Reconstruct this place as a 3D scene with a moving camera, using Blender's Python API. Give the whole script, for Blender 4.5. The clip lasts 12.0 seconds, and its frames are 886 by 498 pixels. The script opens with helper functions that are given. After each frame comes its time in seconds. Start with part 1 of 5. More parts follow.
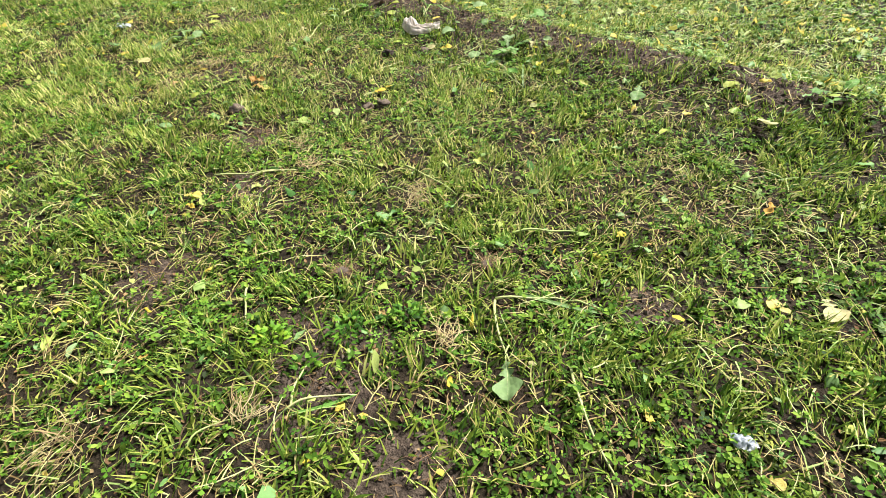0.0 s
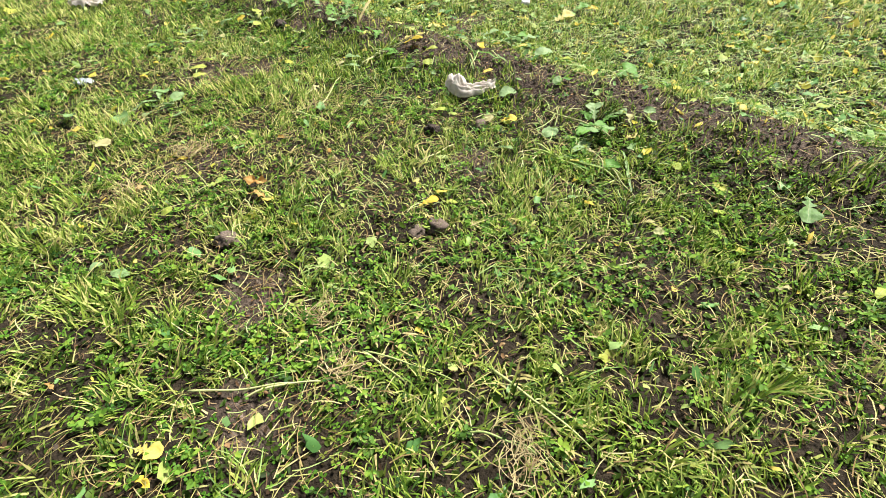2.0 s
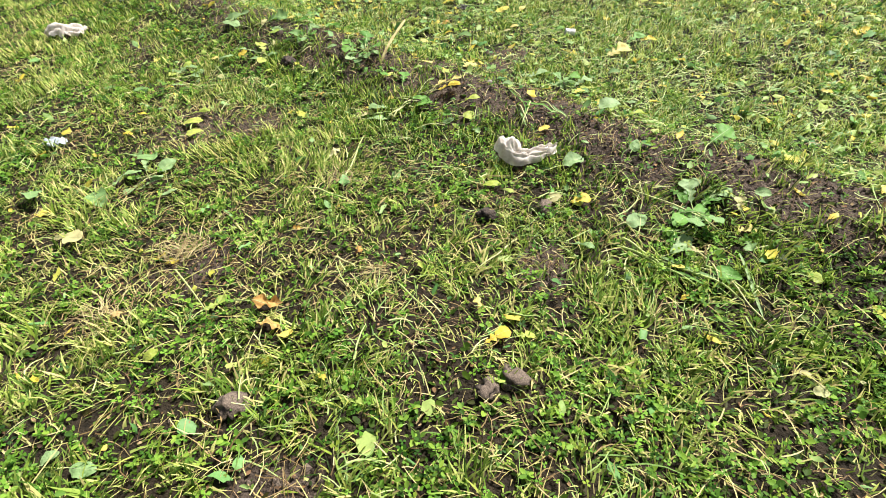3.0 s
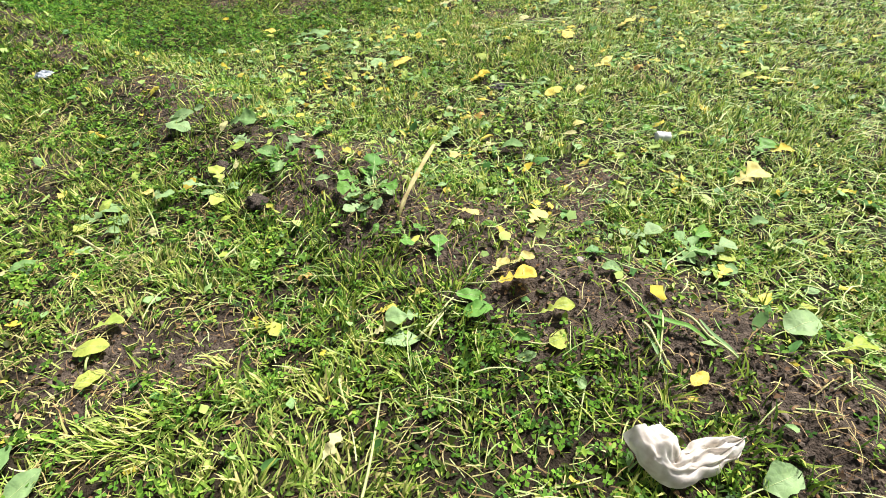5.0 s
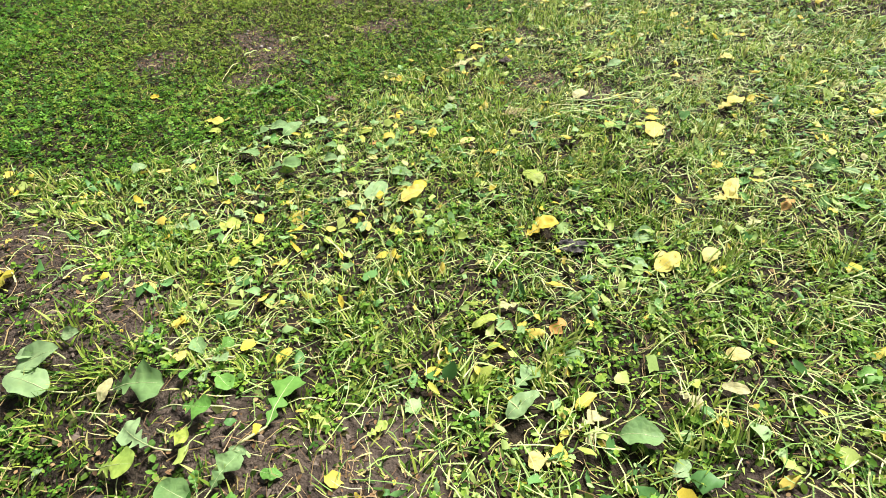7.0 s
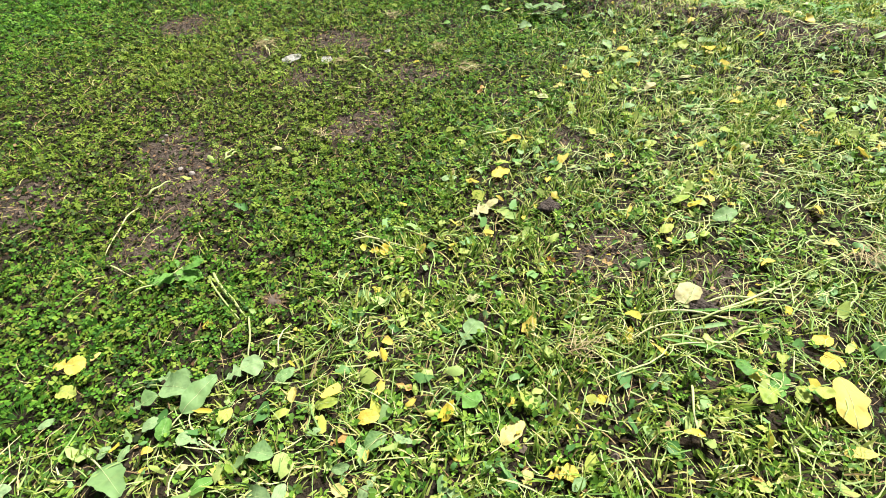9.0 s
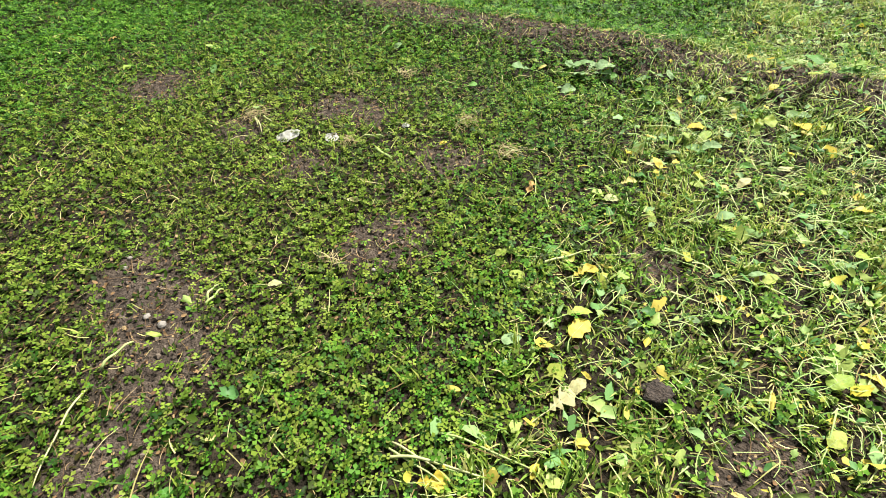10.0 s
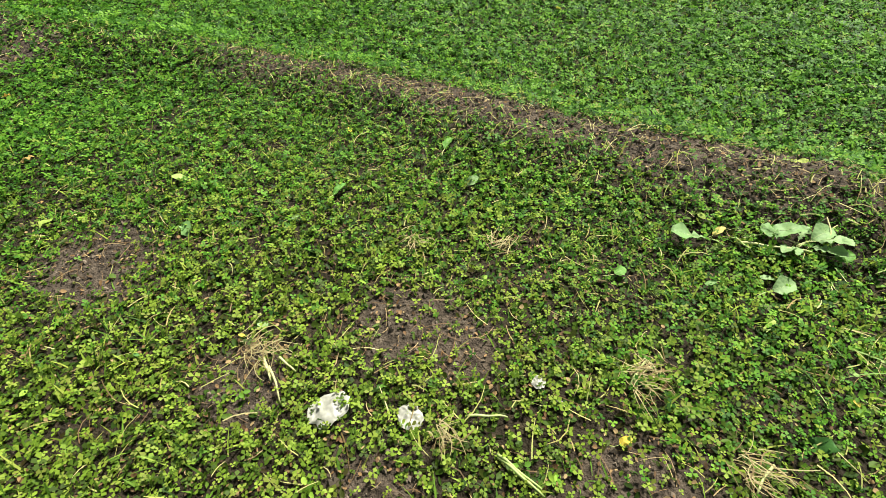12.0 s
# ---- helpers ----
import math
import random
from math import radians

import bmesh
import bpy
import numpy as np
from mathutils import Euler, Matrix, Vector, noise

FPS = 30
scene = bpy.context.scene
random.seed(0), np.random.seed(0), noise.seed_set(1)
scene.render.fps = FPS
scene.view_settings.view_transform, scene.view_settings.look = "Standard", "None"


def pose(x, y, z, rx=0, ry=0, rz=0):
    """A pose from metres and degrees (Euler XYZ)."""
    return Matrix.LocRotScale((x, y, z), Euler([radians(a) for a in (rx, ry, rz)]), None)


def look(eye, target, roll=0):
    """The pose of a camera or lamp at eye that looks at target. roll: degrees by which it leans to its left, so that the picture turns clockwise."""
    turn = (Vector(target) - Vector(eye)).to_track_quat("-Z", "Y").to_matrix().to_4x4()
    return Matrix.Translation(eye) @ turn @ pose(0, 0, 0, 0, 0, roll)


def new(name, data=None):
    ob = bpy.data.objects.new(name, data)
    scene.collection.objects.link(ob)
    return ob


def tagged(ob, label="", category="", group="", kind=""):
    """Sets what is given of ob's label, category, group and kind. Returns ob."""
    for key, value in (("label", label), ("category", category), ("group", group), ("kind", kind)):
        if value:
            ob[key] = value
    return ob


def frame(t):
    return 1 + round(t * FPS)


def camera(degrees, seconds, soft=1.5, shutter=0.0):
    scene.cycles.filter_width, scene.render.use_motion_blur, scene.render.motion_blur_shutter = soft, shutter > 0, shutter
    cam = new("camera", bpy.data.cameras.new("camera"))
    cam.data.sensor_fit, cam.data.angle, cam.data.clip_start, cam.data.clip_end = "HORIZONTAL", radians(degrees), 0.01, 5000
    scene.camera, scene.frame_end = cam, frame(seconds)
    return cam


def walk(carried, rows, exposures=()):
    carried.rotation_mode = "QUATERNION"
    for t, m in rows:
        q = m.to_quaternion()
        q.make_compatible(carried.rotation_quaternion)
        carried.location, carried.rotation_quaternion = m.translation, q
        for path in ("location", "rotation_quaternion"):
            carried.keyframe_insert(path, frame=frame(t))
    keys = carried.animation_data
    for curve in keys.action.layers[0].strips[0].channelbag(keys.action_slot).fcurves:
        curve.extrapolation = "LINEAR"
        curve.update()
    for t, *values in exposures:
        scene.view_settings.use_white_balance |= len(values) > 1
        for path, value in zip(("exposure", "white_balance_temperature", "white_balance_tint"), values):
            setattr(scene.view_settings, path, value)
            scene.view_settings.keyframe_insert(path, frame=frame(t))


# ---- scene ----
import functools

cam = camera(85.4, 12.0, soft=0.95)
PATH = [
    (0, (0.014, -0.057, 1.375), (0.008, 1.417, 0.023), -1.5),
    (0.5, (-0.002, 0.203, 1.368), (-0.009, 1.674, 0.013), -1.5),
    (1, (-0.106, 0.478, 1.351), (-0.115, 1.944, -0.009), -1.7),
    (1.5, (-0.246, 0.809, 1.373), (-0.261, 2.272, 0.01), -1.9),
    (2, (-0.318, 1.206, 1.373), (-0.33, 2.662, 0.002), -2.0),
    (2.5, (-0.434, 1.579, 1.36), (-0.441, 3.03, -0.016), -2.1),
    (3, (-0.56, 1.969, 1.392), (-0.572, 3.418, 0.013), -2.4),
    (3.5, (-0.646, 2.385, 1.402), (-0.651, 3.836, 0.025), -2.5),
    (3.7, (-0.677, 2.531, 1.392), (-0.68, 3.985, 0.019), -2.5),
    (5.3, (-0.822, 3.762, 1.389), (-0.803, 5.224, 0.023), -3.1),
    (5.5, (-0.856, 3.936, 1.377), (-0.838, 5.396, 0.01), -3.1),
    (6, (-0.889, 4.333, 1.405), (-0.865, 5.783, 0.029), -3.3),
    (6.5, (-0.869, 4.746, 1.403), (-0.829, 6.187, 0.017), -3.6),
    (7, (-0.913, 5.145, 1.395), (-0.856, 6.572, -0.005), -3.6),
    (7.2, (-0.905, 5.319, 1.41), (-0.844, 6.741, 0.006), -3.8),
    (8.8, (-0.858, 6.582, 1.414), (-0.787, 7.981, -0.013), -4.7),
    (9, (-0.849, 6.754, 1.397), (-0.771, 8.153, -0.03), -4.7),
    (9.5, (-0.852, 7.225, 1.404), (-0.75, 8.624, -0.022), -4.6),
    (10, (-0.985, 7.638, 1.436), (-0.864, 9.044, 0.019), -4.5),
    (10.5, (-1.068, 8.047, 1.409), (-0.92, 9.457, -0.002), -4.1),
    (11, (-1.128, 8.47, 1.435), (-0.953, 9.879, 0.026), -3.8),
    (11.5, (-1.228, 8.899, 1.448), (-1.037, 10.301, 0.036), -3.8),
    (12, (-1.319, 9.348, 1.422), (-1.109, 10.738, 0.0), -3.7),
]
EXPOSURES = ((0.0, 1.07, 6400, 15), (6.0, 1.08, 6250, 14), (9.5, 1.1, 6300, 11), (12.0, 1.07, 6600, 3))
walk(cam, [(t, look(eye, goal, roll)) for t, eye, goal, roll in PATH], EXPOSURES)

# ---- light: a bright, thinly overcast day ----
world = bpy.data.worlds.new("overcast_sky")
world.use_nodes = True
scene.world = world
sky = world.node_tree.nodes.new("ShaderNodeTexSky")
sky.sky_type, sky.sun_disc = "NISHITA", False
sky.sun_elevation, sky.sun_rotation = radians(55), radians(50)
sky.air_density, sky.dust_density, sky.ozone_density = 1.0, 4.0, 1.0
back = world.node_tree.nodes["Background"]
back.inputs["Strength"].default_value = 0.04
veil = world.node_tree.nodes.new("ShaderNodeHueSaturation")
veil.inputs["Saturation"].default_value = 0.6
world.node_tree.links.new(sky.outputs["Color"], veil.inputs["Color"])
world.node_tree.links.new(veil.outputs["Color"], back.inputs["Color"])
sun_data = bpy.data.lights.new("sun", "SUN")
sun_data.energy, sun_data.angle, sun_data.color = 5.0, radians(11), (1.0, 0.95, 0.86)
sun = new("sun", sun_data)
sun.matrix_world = look((4.3, 3.6, 8.0), (0, 0, 0))


# ---- terrain: two low earth ridges on a nearly flat plot ----
GRAIN = np.random.RandomState(11).rand(256, 256)


def value_noise(x, y, size):
    """Smooth noise from 0 to 1 with cells of the given size in metres."""
    u, v = np.asarray(x, float) / size + 900.0, np.asarray(y, float) / size + 900.0
    i, j = np.floor(u).astype(int), np.floor(v).astype(int)
    a, b = u - i, v - j
    a, b = a * a * (3 - 2 * a), b * b * (3 - 2 * b)
    i0, i1, j0, j1 = i % 256, (i + 1) % 256, j % 256, (j + 1) % 256
    return ((GRAIN[i0, j0] * (1 - a) + GRAIN[i1, j0] * a) * (1 - b)
            + (GRAIN[i0, j1] * (1 - a) + GRAIN[i1, j1] * a) * b)


RIDGE_A = ((9.0, -2.6), (2.5, 2.45), (0.55, 4.05), (-0.65, 5.08), (-1.85, 6.05), (-3.1, 7.15), (-9.0, 12.3))
RIDGE_B = ((9.0, 3.2), (1.5, 9.75), (0.55, 10.7), (-0.35, 11.42), (-1.3, 12.25), (-3.6, 13.8), (-9.0, 17.6))


def off_line(x, y, line):
    """The signed distance from a bent line: below nought on the near side."""
    x, y = np.asarray(x, float), np.asarray(y, float)
    best, side = np.full(x.shape, 1e9), np.zeros(x.shape)
    for (ax, ay), (bx, by) in zip(line[:-1], line[1:]):
        dx, dy = bx - ax, by - ay
        k = np.clip(((x - ax) * dx + (y - ay) * dy) / (dx * dx + dy * dy), 0, 1)
        ex, ey = x - ax - k * dx, y - ay - k * dy
        d = np.hypot(ex, ey)
        s = np.sign(ey * -dx + ex * dy)
        side = np.where(d < best, -s * -1, side)
        best = np.minimum(best, d)
    return best * side


def mound(d, near, far):
    w = np.where(d < 0, near, far)
    return np.exp(-(d / w) ** 2)


def height(x, y):
    a, b = off_line(x, y, RIDGE_A), off_line(x, y, RIDGE_B)
    lumpy = value_noise(x, y, 0.33)
    z = mound(a, 0.34, 0.26) * (0.075 + 0.05 * lumpy)
    z = z + mound(b, 0.34, 0.24) * (0.085 + 0.05 * lumpy)
    soil = mound(a, 0.45, 0.4) + mound(b, 0.42, 0.35)
    z = z + (value_noise(x, y, 0.8) - 0.5) * 0.030 + (value_noise(x + 31, y, 0.19) - 0.5) * 0.016
    return z + (value_noise(x, y + 17, 0.07) - 0.5) * (0.007 + 0.016 * np.clip(soil, 0, 1))


# ---- materials ----
def node_mat(name):
    m = bpy.data.materials.new(name)
    m.use_nodes = True
    m.node_tree.nodes.clear()
    return m, m.node_tree.nodes, m.node_tree.links


def ramp_of(nodes, colours, sharp=False):
    r = nodes.new("ShaderNodeValToRGB")
    r.color_ramp.interpolation = "CONSTANT" if sharp else "LINEAR"
    els = r.color_ramp.elements
    while len(els) < len(colours):
        els.new(0.5)
    for k, c in enumerate(colours):
        els[k].position = k / len(colours) if sharp else k / max(1, len(colours) - 1)
        els[k].color = (*c, 1)
    return r


def noise_of(nodes, links, coord, scale, detail=3.0):
    n = nodes.new("ShaderNodeTexNoise")
    n.inputs["Scale"].default_value, n.inputs["Detail"].default_value = scale, detail
    links.new(coord, n.inputs["Vector"])
    return n.outputs["Fac"]


def mixed(nodes, links, fac, a, b, mode="MIX"):
    m = nodes.new("ShaderNodeMix")
    m.data_type, m.blend_type = "RGBA", mode
    for value, slot in ((fac, m.inputs[0]), (a, m.inputs[6]), (b, m.inputs[7])):
        if isinstance(value, (int, float)):
            slot.default_value = value
        elif isinstance(value, tuple):
            slot.default_value = (*value, 1)
        else:
            links.new(value, slot)
    return m.outputs[2]


def finish(nodes, links, colour, rough, bump=None, depth=0.3, reach=0.002, through_light=0.0, spec=0.5):
    p = nodes.new("ShaderNodeBsdfPrincipled")
    links.new(colour, p.inputs["Base Color"])
    p.inputs["Roughness"].default_value = rough
    p.inputs["Specular IOR Level"].default_value = spec
    out = nodes.new("ShaderNodeOutputMaterial")
    if bump is not None:
        b = nodes.new("ShaderNodeBump")
        b.inputs["Strength"].default_value, b.inputs["Distance"].default_value = depth, reach
        links.new(bump, b.inputs["Height"])
        links.new(b.outputs["Normal"], p.inputs["Normal"])
    if through_light:
        t, mx = nodes.new("ShaderNodeBsdfTranslucent"), nodes.new("ShaderNodeMixShader")
        links.new(colour, t.inputs["Color"])
        mx.inputs[0].default_value = through_light
        links.new(p.outputs[0], mx.inputs[1])
        links.new(t.outputs[0], mx.inputs[2])
        links.new(mx.outputs[0], out.inputs["Surface"])
    else:
        links.new(p.outputs[0], out.inputs["Surface"])


def sprout_mat(name, colours, rough=0.55, through_light=0.38, spec=0.16):
    """Small plants by the thousand: a colour for each plant, and drifts of tint across the plot."""
    m, nodes, links = node_mat(name)
    geo = nodes.new("ShaderNodeNewGeometry")
    ramp = ramp_of(nodes, colours)
    links.new(geo.outputs["Random Per Island"], ramp.inputs[0])
    drift = noise_of(nodes, links, geo.outputs["Position"], 1.7, 3)
    dr = ramp_of(nodes, ((0.85, 0.9, 0.75), (1.6, 1.55, 1.3)))
    links.new(drift, dr.inputs[0])
    tint = mixed(nodes, links, 0.8, ramp.outputs[0], dr.outputs[0], "MULTIPLY")
    fine = noise_of(nodes, links, geo.outputs["Position"], 160, 2)
    fr = ramp_of(nodes, ((0.7, 0.7, 0.7), (1.2, 1.2, 1.1)))
    links.new(fine, fr.inputs[0])
    finish(nodes, links, mixed(nodes, links, 0.7, tint, fr.outputs[0], "MULTIPLY"), rough, None, 0, 0, through_light, spec)
    return m


def blade_mat(name, colours, blotch, rough=0.55, through_light=0.3):
    """A big leaf: one tint for each leaf, blotches of decay, fine veins in relief."""
    m, nodes, links = node_mat(name)
    info, tc = nodes.new("ShaderNodeObjectInfo"), nodes.new("ShaderNodeTexCoord")
    ramp = ramp_of(nodes, colours)
    links.new(info.outputs["Random"], ramp.inputs[0])
    spot = noise_of(nodes, links, tc.outputs["Object"], 3.2, 4)
    sr = ramp_of(nodes, ((0, 0, 0), (0, 0, 0), (0.15, 0.15, 0.15), (1, 1, 1)))
    links.new(spot, sr.inputs[0])
    base = mixed(nodes, links, sr.outputs[0], ramp.outputs[0], blotch)
    vein = nodes.new("ShaderNodeTexVoronoi")
    vein.feature = "DISTANCE_TO_EDGE"
    vein.inputs["Scale"].default_value = 7.0
    links.new(tc.outputs["Object"], vein.inputs["Vector"])
    vr = ramp_of(nodes, ((1.2, 1.2, 1.12), (1.0, 1.0, 1.0), (0.97, 0.97, 0.97), (0.93, 0.93, 0.93)))
    links.new(vein.outputs["Distance"], vr.inputs[0])
    colour = mixed(nodes, links, 0.6, base, vr.outputs[0], "MULTIPLY")
    finish(nodes, links, colour, rough, vein.outputs["Distance"], 0.5, 0.004, through_light, 0.22)
    return m


def plain_mat(name, a, b, scale, rough, depth=0.4, reach=0.003, through_light=0.0):
    m, nodes, links = node_mat(name)
    tc = nodes.new("ShaderNodeTexCoord")
    n = noise_of(nodes, links, tc.outputs["Object"], scale, 5)
    r = ramp_of(nodes, (a, a, b, b))
    links.new(n, r.inputs[0])
    finish(nodes, links, r.outputs[0], rough, n, depth, reach, through_light)
    return m


def soil_mat(name, green):
    m, nodes, links = node_mat(name)
    geo = nodes.new("ShaderNodeNewGeometry")
    pos = geo.outputs["Position"]
    coarse, mid, fine = noise_of(nodes, links, pos, 2.3, 4), noise_of(nodes, links, pos, 22, 5), noise_of(nodes, links, pos, 170, 4)
    r = ramp_of(nodes, ((0.011, 0.008, 0.006), (0.048, 0.036, 0.026), (0.135, 0.106, 0.08), (0.29, 0.24, 0.19)))
    links.new(mid, r.inputs[0])
    fr = ramp_of(nodes, ((0.2, 0.2, 0.2), (0.9, 0.9, 0.9), (1.7, 1.65, 1.6)))
    links.new(fine, fr.inputs[0])
    soil = mixed(nodes, links, 0.8, r.outputs[0], fr.outputs[0], "MULTIPLY")
    cr = ramp_of(nodes, ((0.75, 0.75, 0.78), (1.2, 1.15, 1.1)))
    links.new(coarse, cr.inputs[0])
    soil = mixed(nodes, links, 0.8, soil, cr.outputs[0], "MULTIPLY")
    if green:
        # shade among the plants is painted dark under growth; open earth is drier, paler
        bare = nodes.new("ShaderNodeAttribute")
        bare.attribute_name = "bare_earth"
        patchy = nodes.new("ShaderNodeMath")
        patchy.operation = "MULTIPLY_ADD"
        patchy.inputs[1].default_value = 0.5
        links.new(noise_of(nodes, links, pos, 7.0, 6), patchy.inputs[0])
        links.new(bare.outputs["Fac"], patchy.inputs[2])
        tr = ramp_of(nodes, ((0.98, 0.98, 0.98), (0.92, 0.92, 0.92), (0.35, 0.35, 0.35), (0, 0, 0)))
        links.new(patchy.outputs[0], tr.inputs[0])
        gap_shade = ramp_of(nodes, ((0.008, 0.006, 0.003), (0.024, 0.018, 0.009), (0.06, 0.045, 0.024)))
        links.new(mid, gap_shade.inputs[0])
        soil = mixed(nodes, links, tr.outputs[0], soil, gap_shade.outputs[0])
        # away from the walked strip the turf closes over the soil
        local = nodes.new("ShaderNodeVectorMath")
        local.operation = "SUBTRACT"
        local.inputs[1].default_value = (-0.5, 7.7, 0)
        links.new(pos, local.inputs[0])
        size = nodes.new("ShaderNodeVectorMath")
        size.operation = "ABSOLUTE"
        links.new(local.outputs[0], size.inputs[0])
        less = nodes.new("ShaderNodeVectorMath")
        less.operation = "SUBTRACT"
        less.inputs[1].default_value = (4.6, 7.5, 0)
        links.new(size.outputs[0], less.inputs[0])
        split = nodes.new("ShaderNodeSeparateXYZ")
        links.new(less.outputs[0], split.inputs[0])
        rim = nodes.new("ShaderNodeMath")
        rim.operation = "MAXIMUM"
        links.new(split.outputs[0], rim.inputs[0])
        links.new(split.outputs[1], rim.inputs[1])
        k = nodes.new("ShaderNodeMapRange")
        k.inputs[1].default_value, k.inputs[2].default_value = 0.0, 0.9
        links.new(rim.outputs[0], k.inputs[0])
        turf = ramp_of(nodes, ((0.03, 0.05, 0.01), (0.07, 0.12, 0.018), (0.12, 0.17, 0.03)))
        links.new(mid, turf.inputs[0])
        soil = mixed(nodes, links, k.outputs[0], soil, turf.outputs[0])
    grit = noise_of(nodes, links, pos, 55, 6)
    relief = nodes.new("ShaderNodeMath")
    relief.operation = "MULTIPLY_ADD"
    relief.inputs[1].default_value = 0.35
    links.new(fine, relief.inputs[0])
    links.new(grit, relief.inputs[2])
    gr = ramp_of(nodes, ((0.15, 0.15, 0.15), (0.5, 0.5, 0.5), (1.1, 1.1, 1.1), (1.5, 1.45, 1.4)))
    links.new(grit, gr.inputs[0])
    soil = mixed(nodes, links, 0.75, soil, gr.outputs[0], "MULTIPLY")
    finish(nodes, links, soil, 0.92, relief.outputs[0], 0.9, 0.03, 0.0, 0.25)
    return m


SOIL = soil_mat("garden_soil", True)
CRUMB = plain_mat("soil_crumbs", (0.05, 0.038, 0.027), (0.18, 0.14, 0.105), 9, 0.95)
DARK_CLOD = plain_mat("dark_damp_earth", (0.022, 0.016, 0.012), (0.08, 0.06, 0.045), 5, 0.9, 0.8, 0.02)
CLOVER = sprout_mat("clover", ((0.016, 0.05, 0.01), (0.046, 0.14, 0.017), (0.098, 0.24, 0.026), (0.172, 0.34, 0.042)))
CLOVER_WORN = sprout_mat("worn_clover", ((0.027, 0.045, 0.009), (0.08, 0.14, 0.018), (0.15, 0.24, 0.028), (0.24, 0.33, 0.05), (0.17, 0.20, 0.045)))
# undergrowth tints are darkened to deepen the shade low in the growth
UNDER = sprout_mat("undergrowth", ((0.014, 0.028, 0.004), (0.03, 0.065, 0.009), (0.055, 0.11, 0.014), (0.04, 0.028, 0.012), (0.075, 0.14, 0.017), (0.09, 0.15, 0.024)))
WEED = sprout_mat("small_weeds", ((0.036, 0.09, 0.015), (0.084, 0.19, 0.025), (0.156, 0.3, 0.044), (0.264, 0.4, 0.062)))
GRASS = sprout_mat("grass", ((0.018, 0.045, 0.008), (0.06, 0.13, 0.019), (0.132, 0.24, 0.034), (0.252, 0.35, 0.054), (0.432, 0.46, 0.132)))
PALE_GRASS = sprout_mat("pale_grass", ((0.077, 0.142, 0.026), (0.204, 0.319, 0.059), (0.345, 0.448, 0.117), (0.56, 0.59, 0.234), (0.6, 0.496, 0.273)))
STRAW = sprout_mat("cut_straw", ((0.08, 0.052, 0.03), (0.18, 0.125, 0.06), (0.31, 0.24, 0.12), (0.29, 0.31, 0.11), (0.40, 0.37, 0.18), (0.50, 0.44, 0.26)), 0.6, 0.12)
MOWN = sprout_mat("mown_stems", ((0.08, 0.16, 0.04), (0.18, 0.30, 0.09), (0.30, 0.42, 0.16), (0.42, 0.52, 0.24), (0.54, 0.57, 0.33)), 0.55, 0.2)
HAY = sprout_mat("bleached_hay", ((0.12, 0.085, 0.05), (0.24, 0.18, 0.10), (0.32, 0.28, 0.16), (0.38, 0.33, 0.21)), 0.7, 0.1, 0.2)
DEAD_BITS = sprout_mat("dead_leaf_bits", ((0.03, 0.020, 0.013), (0.06, 0.036, 0.022), (0.12, 0.066, 0.036), (0.20, 0.125, 0.068), (0.27, 0.20, 0.12)), 0.75, 0.0, 0.2)
TWIG = sprout_mat("dead_fibres", ((0.07, 0.045, 0.03), (0.16, 0.10, 0.06), (0.32, 0.24, 0.15)), 0.75, 0.0, 0.2)
SHRED = sprout_mat("leaf_shreds", ((0.05, 0.14, 0.035), (0.09, 0.21, 0.07), (0.15, 0.30, 0.11), (0.23, 0.37, 0.17), (0.26, 0.38, 0.13), (0.34, 0.42, 0.14), (0.30, 0.40, 0.10), (0.52, 0.42, 0.06), (0.56, 0.46, 0.12)), 0.45, 0.25)
SEED = sprout_mat("seedlings", ((0.09, 0.22, 0.018), (0.16, 0.34, 0.03), (0.30, 0.46, 0.05)), 0.45, 0.3)
BLADES = {
    "yellow": blade_mat("yellowed_leaf", ((0.62, 0.46, 0.045), (0.66, 0.55, 0.11), (0.62, 0.56, 0.22), (0.64, 0.50, 0.07)), (0.42, 0.34, 0.09)),
    "pale": blade_mat("bleached_leaf", ((0.46, 0.43, 0.21), (0.55, 0.51, 0.27), (0.44, 0.47, 0.22)), (0.36, 0.38, 0.12)),
    "green": blade_mat("grey_green_leaf", ((0.17, 0.31, 0.11), (0.27, 0.40, 0.19), (0.13, 0.26, 0.08)), (0.32, 0.40, 0.16)),
    "bright": blade_mat("fresh_leaf", ((0.08, 0.22, 0.04), (0.14, 0.31, 0.06), (0.10, 0.26, 0.045)), (0.22, 0.34, 0.08)),
    "brown": blade_mat("withered_leaf", ((0.55, 0.28, 0.06), (0.50, 0.36, 0.16), (0.62, 0.36, 0.05)), (0.28, 0.15, 0.06), 0.7),
    "lime": blade_mat("lime_leaf", ((0.28, 0.38, 0.06), (0.38, 0.45, 0.10), (0.24, 0.37, 0.07)), (0.52, 0.46, 0.08)),
}
STEM = blade_mat("juicy_stalk", ((0.32, 0.44, 0.14), (0.45, 0.52, 0.22), (0.52, 0.50, 0.26)), (0.40, 0.36, 0.14), 0.4, 0.1)
RIB = plain_mat("leaf_rib", (0.32, 0.42, 0.17), (0.44, 0.50, 0.24), 8, 0.5)
DRY = plain_mat("dry_husk", (0.46, 0.35, 0.14), (0.62, 0.56, 0.26), 25, 0.75)
LINEN = plain_mat("soiled_linen", (0.60, 0.54, 0.46), (0.86, 0.82, 0.76), 30, 0.9, 0.6, 0.005, 0.35)
FILM = plain_mat("dirty_film", (0.30, 0.30, 0.25), (0.52, 0.51, 0.45), 20, 0.35, 0.4, 0.003, 0.2)
